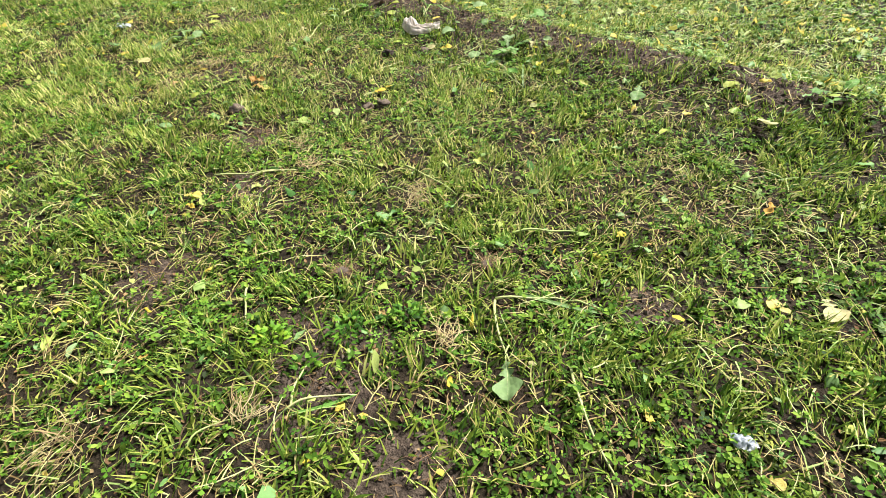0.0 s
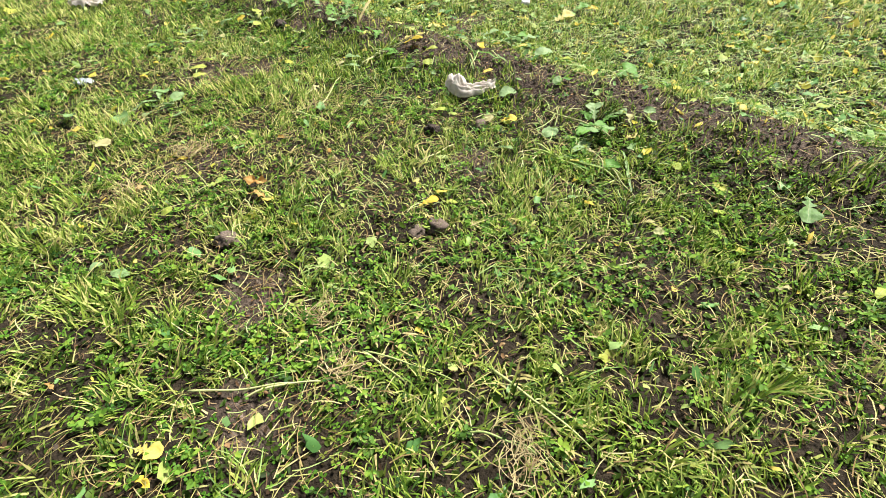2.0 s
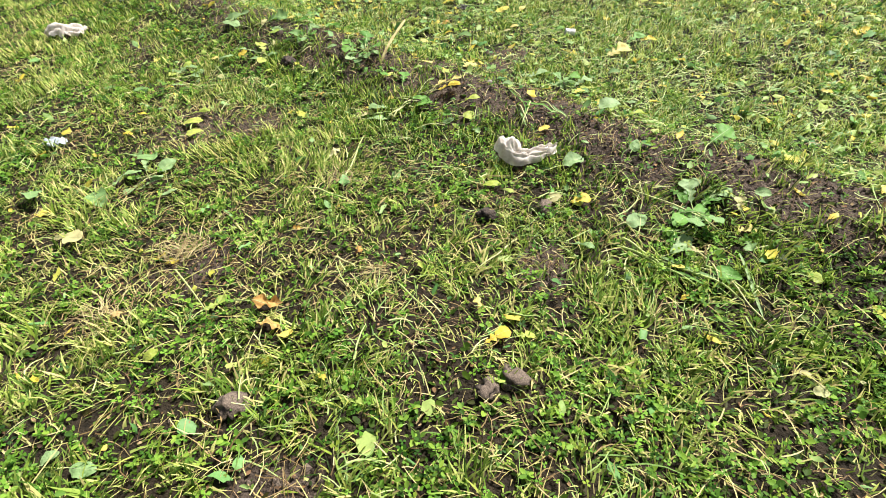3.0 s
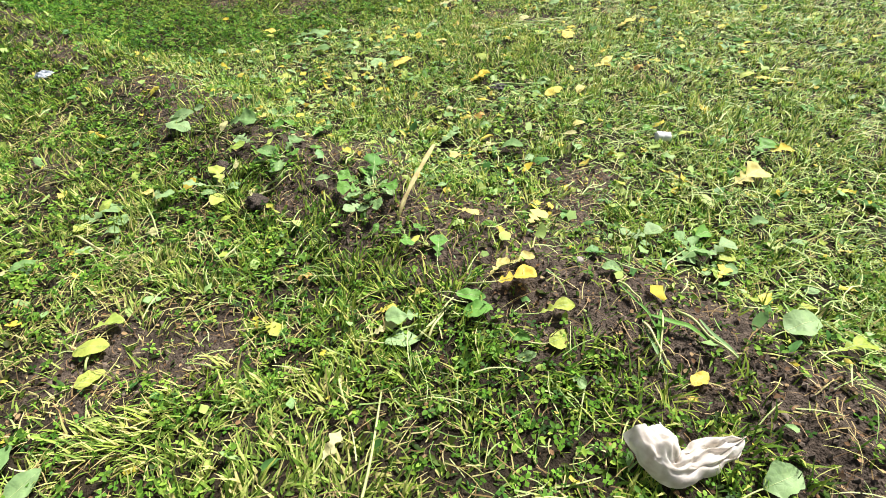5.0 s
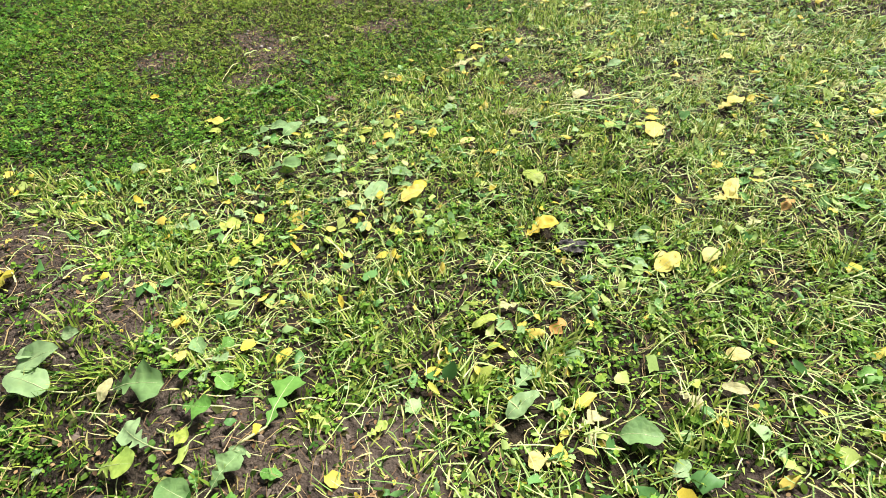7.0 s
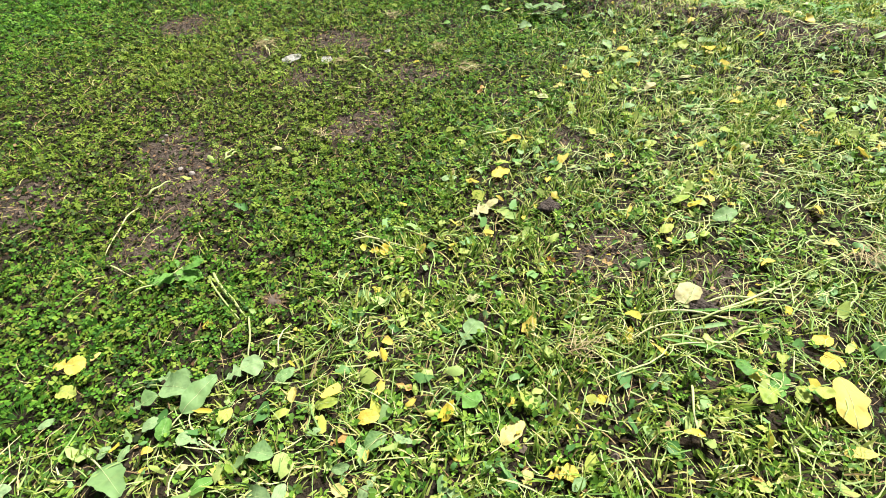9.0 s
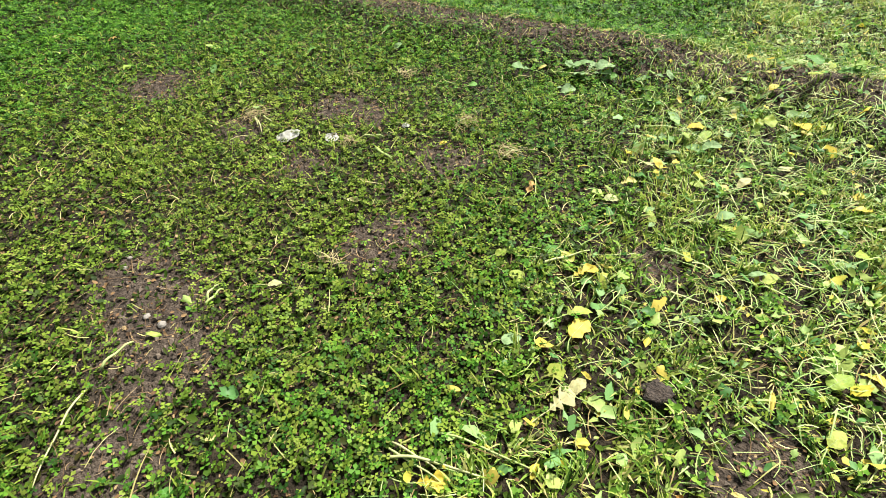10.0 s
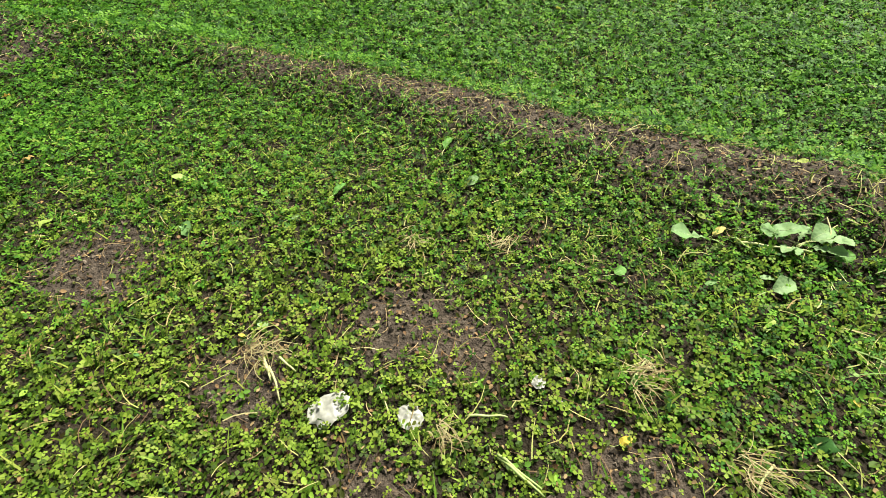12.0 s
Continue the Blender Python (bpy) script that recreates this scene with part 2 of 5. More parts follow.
BLUEFILM = plain_mat("bluish_film", (0.30, 0.36, 0.42), (0.52, 0.57, 0.60), 20, 0.35, 0.4, 0.003, 0.2)
PLASTIC = plain_mat("white_plastic", (0.80, 0.80, 0.79), (0.72, 0.72, 0.70), 9, 0.35, 0.05, 0.001)
PEBBLE = plain_mat("pebble", (0.17, 0.15, 0.13), (0.34, 0.31, 0.27), 14, 0.8)
CHAR = plain_mat("blackened_rag", (0.03, 0.028, 0.03), (0.10, 0.09, 0.08), 12, 0.8)


# ---- the plan of the plot ----
def clump(x, y, size, lo, hi):
    return np.clip((value_noise(x + 3, y + 8, size) - lo) / (hi - lo), 0, 1)


X0, X1, Y0, Y1 = -5.4, 4.4, -0.1, 15.5
BARE = ((-0.38, 0.85, 0.22), (0.77, 1.10, 0.12), (-1.15, 1.26, 0.14), (-1.07, 2.42, 0.13), (-0.95, 1.94, 0.12), (-1.58, 3.39, 0.14),
        (-1.63, 4.52, 0.17), (-0.17, 3.31, 0.12), (-2.01, 4.51, 0.2), (-0.04, 5.39, 0.18), (-0.18, 5.17, 0.14), (-0.71, 5.0, 0.3),
        (-1.95, 8.73, 0.22), (-0.09, 8.02, 0.13), (0.19, 7.79, 0.12), (-2.73, 8.78, 0.2), (-2.01, 8.36, 0.18), (-0.17, 7.96, 0.12))
BARE_B = ((0.09, 7.67, 0.12), (-1.12, 9.17, 0.17), (-0.73, 9.7, 0.14), (-2.0, 8.93, 0.2), (-2.15, 9.15, 0.18), (-1.18, 10.3, 0.16),
          (-0.09, 8.83, 0.12), (-2.55, 11.0, 0.25), (-0.79, 9.72, 0.16), (-1.3, 10.4, 0.2), (-1.87, 10.27, 0.14), (-1.5, 9.85, 0.14), (-0.13, 0.5, 0.15), (-1.12, 5.68, 0.2), (-2.05, 6.27, 0.18), (-1.45, 5.42, 0.17), (-2.9, 5.88, 0.2), (-0.35, 4.72, 0.2), (0.15, 4.35, 0.2), (-2.5, 6.6, 0.2), (-3.8, 13.55, 0.3), (-4.3, 13.9, 0.3))
EDGE = ((-12.0, 10.6), (-3.3, 7.4), (-2.6, 7.25), (-1.6, 7.62), (-0.84, 8.31), (-0.31, 8.97), (0.05, 9.39), (0.3, 9.95), (1.0, 10.45), (1.75, 11.2), (2.7, 12.4), (5.2, 15.5))


def zones(x, y):
    """Shares of rough grass, leaf litter, clover and bare earth at a place, each from 0 to 1."""
    wob = (value_noise(x, y, 0.4) - 0.5) * 0.25
    a, b = np.clip(off_line(x, y, RIDGE_A), -40, 40), np.clip(off_line(x, y, RIDGE_B), -40, 40)
    past = 1 / (1 + np.exp(-(a + wob) / 0.08))
    clover = 1 / (1 + np.exp((np.clip(off_line(x, y, EDGE), -40, 40) + wob) / 0.07)) * past
    spread = np.where(np.abs(x + 0.6) < 1.1, 0.5, 0.2) + np.where(np.abs(x + 0.6) < 1.1, 0.5, 0.8) * clump(x, y, 0.19, 0.22, 0.52)
    bare = np.clip(1.3 * spread * mound(a + 0.06 + wob * 0.5, np.where(np.abs(x + 0.5) < 1.0, 0.34, 0.20), 0.2) + 1.2 * (0.45 + 0.55 * spread) * mound(b + wob * 0.5, np.where(x > -1.0, 0.25, 0.19), 0.12), 0, 1)
    bare = bare * np.where(np.abs(x + 1.75) < 0.4, 0.8, 1.0) * np.clip(1 - 0.8 * (b > -0.6) * np.clip((-2.0 - x) / 0.6, 0, 1), 0, 1)
    ragged = 0.7 + 0.9 * value_noise(x, y, 0.12)
    most = np.where(y > 8.2, 0.93, 0.96)
    for px, py, r in BARE + BARE_B:
        bare = np.maximum(bare, most * np.exp(-(((x - px) ** 2 + (y - py) ** 2) / (1.3 * r * r) * ragged) ** 2))
    return (1 - past), past * (1 - clover), clover, bare


# ---- ground: one sheet to the horizon ----
def spaced(lo, hi, step, far):
    mid = np.arange(lo, hi + 1e-6, step)
    out, d = [], step
    while not out or out[-1] < far:
        d *= 1.35
        out.append((out[-1] if out else 0) + d)
    out = np.array(out)
    return np.concatenate([lo - out[::-1], mid, hi + out])


def array_mesh(name, verts, faces_by_size, material, smooth=True):
    """A mesh from numpy arrays; faces_by_size: arrays of faces with one corner count each."""
    me = bpy.data.meshes.new(name)
    me.vertices.add(len(verts))
    me.vertices.foreach_set("co", np.ascontiguousarray(verts, dtype=np.float32).ravel())
    corners = np.concatenate([f.ravel() for f in faces_by_size]).astype(np.int32)
    sizes = np.concatenate([np.full(len(f), f.shape[1], np.int32) for f in faces_by_size])
    starts = np.concatenate([[0], np.cumsum(sizes)[:-1]]).astype(np.int32)
    me.loops.add(len(corners))
    me.loops.foreach_set("vertex_index", corners)
    me.polygons.add(len(sizes))
    me.polygons.foreach_set("loop_start", starts)
    me.polygons.foreach_set("use_smooth", np.full(len(sizes), smooth))
    me.update(calc_edges=True)
    me.materials.append(material)
    return me


def grid_faces(n, m):
    i = np.arange(n * m).reshape(n, m)
    return np.stack([i[:-1, :-1], i[1:, :-1], i[1:, 1:], i[:-1, 1:]], -1).reshape(-1, 4)


gx, gy = spaced(-5.5, 4.5, 0.05, 900.0), spaced(-0.2, 15.6, 0.05, 900.0)
GX, GY = np.meshgrid(gx, gy, indexing="ij")
fade = np.clip(1.6 - np.hypot(GX + 0.5, GY - 7.5) / 30.0, 0, 1)
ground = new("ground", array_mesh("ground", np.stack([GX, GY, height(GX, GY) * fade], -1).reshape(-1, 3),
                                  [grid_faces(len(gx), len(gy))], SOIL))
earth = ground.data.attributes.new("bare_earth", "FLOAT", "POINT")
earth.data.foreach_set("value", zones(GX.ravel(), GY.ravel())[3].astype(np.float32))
tagged(ground, "dark brown garden soil with two low ridges, partly bare", "ground", kind="structure")


# ---- helpers for the things ----
def part(name, me, parent, label=""):
    ob = new(name, me)
    ob.parent = parent
    return tagged(ob, label)


def level(x, y):
    return float(height(np.array(x), np.array(y)))


def seat(x, y, turn, size, lift=0.0):
    """A pose on the ground at x, y that leans with the slope."""
    e = 0.04
    n = Vector(((level(x - e, y) - level(x + e, y)) / (2 * e), (level(x, y - e) - level(x, y + e)) / (2 * e), 1)).normalized()
    lean = Vector((0, 0, 1)).rotation_difference(n).to_matrix().to_4x4()
    return Matrix.Translation((x, y, level(x, y) + lift)) @ lean @ pose(0, 0, 0, 0, 0, turn) @ Matrix.Diagonal((size, size, size, 1))


def tube(points, radii, sides=6):
    """Vertices and faces of a bent round tube."""
    pts = np.array(points, float)
    fw = np.gradient(pts, axis=0)
    fw /= np.linalg.norm(fw, axis=1, keepdims=True)
    sx = np.cross(fw, (0.02, 0.01, 1.0))
    sx /= np.linalg.norm(sx, axis=1, keepdims=True)
    up = np.cross(sx, fw)
    a = np.linspace(0, 2 * np.pi, sides, endpoint=False)
    ring = np.cos(a)[None, :, None] * sx[:, None] + np.sin(a)[None, :, None] * up[:, None]
    v = (pts[:, None] + ring * np.array(radii)[:, None, None]).reshape(-1, 3)
    i = np.arange(len(pts) * sides).reshape(len(pts), sides)
    j = np.roll(i, -1, 1)
    f = np.stack([i[:-1], j[:-1], j[1:], i[1:]], -1).reshape(-1, 4)
    return v, [f, i[:1, ::-1], i[-1:]]


COVER = []      # places where leaves and litter press the growth flat: x, y, radius
FLUSH = np.random.RandomState(3)


def outline(shape, u, w):
    """Half width of a leaf at u along its length."""
    if shape == "oval":
        return 0.30 * w * np.sin(np.pi * np.clip(u, 0, 1) ** 0.85) ** 0.6 * (1 + 0.05 * np.sin(u * 21 + 9 * w))
    if shape == "curled":
        return 0.16 * w * np.sin(np.pi * u) ** 0.7 * (1 + 0.5 * np.sin(u * 15 + 3 * w))
    end = np.sin(np.pi * np.clip((u - 0.44) / 0.56, 0, 1)) ** 0.55 * 0.27 * (1 + 0.10 * np.sin(u * 19 + 7 * w))
    side = 0.17 * np.exp(-((u - 0.34) / 0.075) ** 2) + 0.10 * np.exp(-((u - 0.14) / 0.055) ** 2) + 0.016
    return w * np.maximum(end * (u > 0.44), side * (u < 0.6))


def leaf_meshes(colour, shape):
    """Blade, stalk and midrib of one leaf, a unit long."""
    r = FLUSH.rand(10)
    n, m = (33 if shape == "lobed" else 19), 9
    u, v = np.meshgrid(np.linspace(0, 1, n), np.linspace(-1, 1, m), indexing="ij")
    half = np.clip(outline(shape, u, 0.8 + 0.4 * r[0]), 0.004, 1)
    uneven = 0.78 + 0.44 * value_noise(u * 2.2 + 7 * r[1], np.sign(v) * 0.8 + 9 * r[8], 0.42)
    swing = np.abs(v) * half * (0.14 if shape == "lobed" else 0.05)
    bend = (r[2] - 0.5) * 0.7
    x, y = u + swing, v * half * uneven + bend * u * u * 0.4
    crisp = {"oval": 0.75, "lobed": 0.9, "curled": 2.2}[shape]
    arch = 0.04 + 0.08 * r[3]
    z = arch * np.sin(np.pi * u * 0.9 + 0.15) + 0.03 + (0.5 * r[4] - 0.15) * np.abs(half * v)
    # soft buckles across the face, a lifted or folded rim on one side, fine wrinkles
    z = z + crisp * 0.13 * (value_noise(u + 5 * r[5], v * half * 1.4 + 8 * r[6], 0.27) - 0.5)
    z = z + crisp * 0.05 * (value_noise(u + 3 * r[6], v * half + 4 * r[5], 0.11) - 0.5)
    z = z + crisp * 0.9 * np.clip(v * (1 if r[9] > 0.5 else -1) - 0.25, 0, 1) ** 2 * half * (r[7] - 0.25)
    z = np.maximum(z, 0.004)
    blade = array_mesh("blade", np.stack([x, y, z], -1).reshape(-1, 3), [grid_faces(n, m)], BLADES[colour])
    k = m // 2
    rib = np.stack([x[:-1, k], y[:-1, k], z[:-1, k] + 0.003], -1)
    rib_mesh = array_mesh("midrib", *tube(rib, np.linspace(0.009, 0.002, len(rib)), 5), RIB)
    s = np.linspace(0, 1, 7)
    run = 0.35 + 0.5 * r[7]
    st = np.stack([-run * s, (r[1] - 0.5) * 0.5 * s * s, np.maximum(z[0, k] * (1 - s) ** 1.2 + 0.05 * np.sin(np.pi * s), 0.01)], -1)
    stalk_mesh = array_mesh("stalk", *tube(st[::-1], np.linspace(0.024, 0.014, 7), 6), STEM)
    return blade, stalk_mesh, rib_mesh


LEAF_WORDS = {
    ("yellow", "oval"): "yellowed oval turnip leaf lying on mown grass", ("yellow", "lobed"): "bright yellow lobed turnip leaf, wilted, on the grass",
    ("yellow", "curled"): "small yellow shrivelled leaf on the grass", ("pale", "oval"): "bleached cream coloured oval leaf on the ground",
    ("pale", "lobed"): "bleached cream lobed leaf, limp, on the grass", ("pale", "curled"): "pale curled dry leaf scrap on the grass",
    ("green", "oval"): "dull grey-green oval leaf lying on the ground", ("green", "lobed"): "limp grey-green lobed turnip leaf on the ground",
    ("green", "curled"): "grey-green crumpled leaf on the grass", ("bright", "oval"): "fresh green rounded leaf among low weeds",
    ("bright", "lobed"): "fresh green lobed leaf of a turnip plant", ("brown", "oval"): "orange-brown withered leaf on the grass",
    ("brown", "curled"): "orange-brown curled dead leaf on the grass", ("lime", "oval"): "yellow-green oval leaf lying on the grass",
    ("lime", "lobed"): "yellow-green lobed turnip leaf, wilting, on the ground", ("lime", "curled"): "yellow-green curled leaf shred on the grass",
    ("brown", "lobed"): "orange-brown lobed dead leaf", ("bright", "curled"): "fresh green curled leaf",
}
LEAF_NAMES = {"yellow": "yellow_leaf", "pale": "bleached_leaf", "green": "turnip_leaf", "bright": "fresh_leaf", "brown": "withered_leaf", "lime": "wilting_leaf"}
MADE = {}


def leaf(colour, shape, x, y, size, turn):
    kept = MADE.setdefault((colour, shape), [])
    if len(kept) < 8:
        kept.append(leaf_meshes(colour, shape))
    meshes = kept[FLUSH.randint(len(kept))] if len(kept) == 8 else kept[-1]
    thing = tagged(new(LEAF_NAMES[colour]), LEAF_WORDS[colour, shape], "leaf", "%s %s leaves" % (colour, shape))
    thing.matrix_world = seat(x, y, turn + FLUSH.uniform(-6, 6), size * 0.82, 0.022) @ pose(0, 0, 0, FLUSH.normal(0, 10), FLUSH.normal(-3, 7), 0)
    for name, me in zip(("blade", "stalk", "midrib"), meshes):
        part(name, me, thing)
    a = radians(turn)
    for s in (0.25, 0.7):
        COVER.append((x + size * s * math.cos(a), y + size * s * math.sin(a), size * 0.36))


def stalk(x0, y0, x1, y1):
    """A cut stalk that lies on the ground from one place to the other."""
    s = np.linspace(0, 1, 11)
    sway = FLUSH.uniform(-0.09, 0.09) * math.hypot(x1 - x0, y1 - y0)
    px = x0 + (x1 - x0) * s + sway * np.sin(np.pi * s) * 1.2
    py = y0 + (y1 - y0) * s - sway * np.sin(np.pi * s)
    pz = height(px, py) + 0.018 + 0.018 * np.sin(np.pi * s) + 0.006 * np.sin(s * 9 + sway * 90)
    pts = np.stack([px - x0, py - y0, pz - level(x0, y0)], -1)
    w = FLUSH.uniform(0.0035, 0.006)
    ob = new("cut_stalk", array_mesh("cut_stalk", *tube(pts, np.linspace(w, w * 0.5, 11), 6), STEM))
    ob.location = (x0, y0, level(x0, y0))
    tagged(ob, "pale green cut turnip stalk lying on the ground", "stalk", "cut stalks")


def strap(x0, y0, x1, y1):
    """A long flat strap leaf that lies on the growth, folded along its middle."""
    n = 14
    s = np.linspace(0, 1, n)
    long = math.hypot(x1 - x0, y1 - y0)
    ux, uy = (x1 - x0) / long, (y1 - y0) / long
    sway = FLUSH.uniform(-0.08, 0.08) * long * np.sin(np.pi * s)
    px, py = x0 + (x1 - x0) * s - uy * sway, y0 + (y1 - y0) * s + ux * sway
    pz = height(px, py) + 0.025 + 0.06 * long * np.sin(np.pi * s) * FLUSH.rand() - 0.012 * s
    w = FLUSH.uniform(0.005, 0.010) * np.sin(np.pi * (0.08 + 0.9 * s)) ** 0.6
    rows = [np.stack([px - uy * w * k - x0, py + ux * w * k - y0, pz + np.abs(k) * w * 0.5 - level(x0, y0)], -1) for k in (-1, -0.5, 0, 0.5, 1)]
    ob = new("strap_leaf", array_mesh("strap_leaf", np.stack(rows, 1).reshape(-1, 3), [grid_faces(n, 5)], BLADES[("green", "bright", "lime")[FLUSH.randint(3)]]))
    ob.location = (x0, y0, level(x0, y0))
    tagged(ob, "long fresh green strap leaf lying on mown stems", "leaf", "strap leaves")


def plant(x, y, size, count, colours, seed):
    """A turnip plant: leaves on stalks that rise from one crown and arch over."""
    r = np.random.RandomState(seed)
    holder = tagged(new("turnip_plant"), "limp turnip plant with several lobed leaves on stalks", "plant", "turnip plants")
    holder.location = (x, y, level(x, y))
    for k in range(count):
        colour = colours[k % len(colours)]
        form = "oval" if r.rand() < 0.4 else "lobed"
        kept = MADE.setdefault((colour, form), [])
        if len(kept) < 4:
            kept.append(leaf_meshes(colour, form))
        blade, stalk_mesh, rib_mesh = kept[r.randint(len(kept))]
        long = size * r.uniform(0.5, 1.15) * (0.75 if form == "oval" else 1)
        turn, lift = 360.0 * k / count + r.uniform(-40, 40), r.uniform(2, 38)
        reach = long * r.uniform(0.3, 0.6)
        one = part("leaf", blade, holder)
        c, s = math.cos(radians(turn)), math.sin(radians(turn))
        one.matrix_local = pose(c * reach * math.cos(radians(lift)), s * reach * math.cos(radians(lift)), reach * math.sin(radians(lift)) + 0.01, 0, 0, turn) \
            @ pose(0, 0, 0, r.uniform(-20, 20), -lift * 0.55, 0) @ Matrix.Diagonal((long, long, long, 1))
        part("stalk", stalk_mesh, one)
        part("midrib", rib_mesh, one)
    COVER.append((x, y, size * 0.5))


def lump(rough, seed, sides=3):
    bm = bmesh.new()
    bmesh.ops.create_icosphere(bm, subdivisions=sides, radius=1)
    off = Vector((seed * 3.1, seed * 1.7, 0))
    for q in bm.verts:
        q.co *= 1 + rough * noise.noise(q.co * 1.3 + off) + rough * 0.7 * noise.noise(q.co * 3.1 + off) + rough * 0.4 * noise.noise(q.co * 7.0 + off)
        q.co.z *= 0.7
    for f in bm.faces:
        f.smooth = True
    return bm


def clod(x, y, size, words, material):
    """A lump of earth or a pebble, sunk a little into the ground."""
    earthy = material is not PEBBLE
    bm = lump(0.85 if earthy else 0.25, x * 7 + y)
    me = bpy.data.meshes.new("clod")
    bm.to_mesh(me)
    bm.free()
    me.materials.append(material)
    ob = new("soil_clod" if earthy else "pebble", me)
    ob.matrix_world = pose(x, y, level(x, y) + size * 0.45, 0, 0, x * 90) @ Matrix.Diagonal((size, size, size, 1))
    tagged(ob, words, "clod" if earthy else "stone", "soil clods" if earthy else "pebbles")
    COVER.append((x, y, size * 1.1))


def scrap(x, y, turn, wide, deep, tall, material, name, words, category):
    """A crumpled sheet of film or cloth with a ragged edge."""
    n = 22
    s = x * 5.3 + y
    u, v = np.meshgrid(np.linspace(-1, 1, n), np.linspace(-1, 1, n), indexing="ij")
    rim = 1 + 0.35 * (value_noise(np.arctan2(v, u) * 2 + s, u * 0, 0.9) - 0.5)
    px, py = u * np.sqrt(1 - v * v / 2) * rim * wide, v * np.sqrt(1 - u * u / 2) * rim * deep
    fold = np.abs(value_noise(u + s, v, 0.55) - 0.5) * 2
    fine = np.abs(value_noise(u + s, v + 7, 0.22) - 0.5) * 2
    pz = tall * (0.85 * (1 - fold) * (1.1 - 0.55 * (u * u + v * v)) + 0.35 * fine)
    px = px + 0.2 * wide * (value_noise(u, v + s, 0.5) - 0.5)
    me = array_mesh(name, np.stack([px, py, np.maximum(pz, 0.002)], -1).reshape(-1, 3), [grid_faces(n, n)], material)
    ob = new(name, me)
    ob.matrix_world = seat(x, y, turn, 1, 0.014)
    tagged(ob, words, category)
    COVER.append((x, y, max(wide, deep) * 0.95))


def rag(x, y, turn, size):
    """A gathered strip of cloth: one end stands up in a fold, the rest trails off in pleats."""
    n, m = 46, 30
    s, v = np.meshgrid(np.linspace(0, 1, n), np.linspace(0, 1, m), indexing="ij")
    bend = np.clip((s - 0.27) / 0.16, 0, 1)
    bend = bend * bend * (3 - 2 * bend)
    ang = -1.35 + 1.6 * bend
    step = 1.0 / (n - 1)
    cx, cy = np.cumsum(np.cos(ang), 0) * step, np.cumsum(np.sin(ang), 0) * step
    wide = 0.34 - 0.12 * np.clip(s * 2.2 - 0.5, 0, 1) + 0.03 * np.sin(s * 11) - 0.12 * np.clip((s - 0.88) / 0.12, 0, 1) ** 2
    k = (v - 0.5) * wide
    arch = np.sin(np.pi * np.clip(v * 0.97 + 0.015, 0, 1)) ** 0.38
    fold = np.clip(s * 4 - 1.0, 0, 1)
    pleat = (np.abs(np.sin(v * 12 + s * 2.2 + 0.9 * np.sin(s * 7))) - 0.6) * fold
    crumple = value_noise(s * 1.7, v * 1.1, 0.19) - 0.5
    fine = value_noise(s * 3 + 4, v * 2, 0.16) - 0.5
    x3, y3 = cx - np.sin(ang) * k + 0.03 * fine, cy + np.cos(ang) * k + 0.05 * crumple
    tall = 0.19 - 0.05 * s + 0.16 * (1 - fold) * np.clip(0.5 + s * 5, 0, 1) - 0.08 * np.exp(-((s - 0.36) / 0.07) ** 2)
    z3 = arch * (tall + 0.07 * pleat + 0.08 * crumple + 0.05 * fine)
    me = array_mesh("rag", np.stack([x3, y3, np.maximum(z3, 0.0)], -1).reshape(-1, 3) * size, [grid_faces(n, m)], LINEN)
    ob = new("rag", me)
    ob.matrix_world = seat(x, y, turn, 1, 0.022)
    tagged(ob, "crumpled off-white cloth rag with soiled pleats on the soil", "rag")
    for c in (0.15, 0.5, 0.85):
        i = int(c * (n - 1))
        COVER.append((x + cx[i, 0] * size, y + cy[i, 0] * size, 0.2 * size))


def bottle_stub(x, y, turn, long, radius):
    """A white plastic pot that lies on its side, hollow at one end."""
    prof = ((0.0, 0.0), (0.0, 0.75), (0.03, 0.92), (0.10, 1.0), (0.45, 1.0), (0.48, 0.96), (0.52, 0.96), (0.55, 1.0), (0.96, 1.0), (1.0, 0.97), (0.98, 0.90), (0.2, 0.88), (0.16, 0.0))
    a = np.linspace(0, 2 * np.pi, 28, endpoint=False)
    v = np.array([[p * long, q * radius * math.cos(t), q * radius * math.sin(t) + radius] for p, q in prof for t in a])
    i = np.arange(len(prof) * 28).reshape(len(prof), 28)
    j = np.roll(i, -1, 1)
    ob = new("plastic_pot", array_mesh("plastic_pot", v, [np.stack([i[:-1], i[1:], j[1:], j[:-1]], -1).reshape(-1, 4)], PLASTIC))
    ob.matrix_world = seat(x, y, turn, 1, 0.012)
    tagged(ob, "small white plastic pot lying on its side in the grass", "plastic pot")
    COVER.append((x, y, long * 0.8))


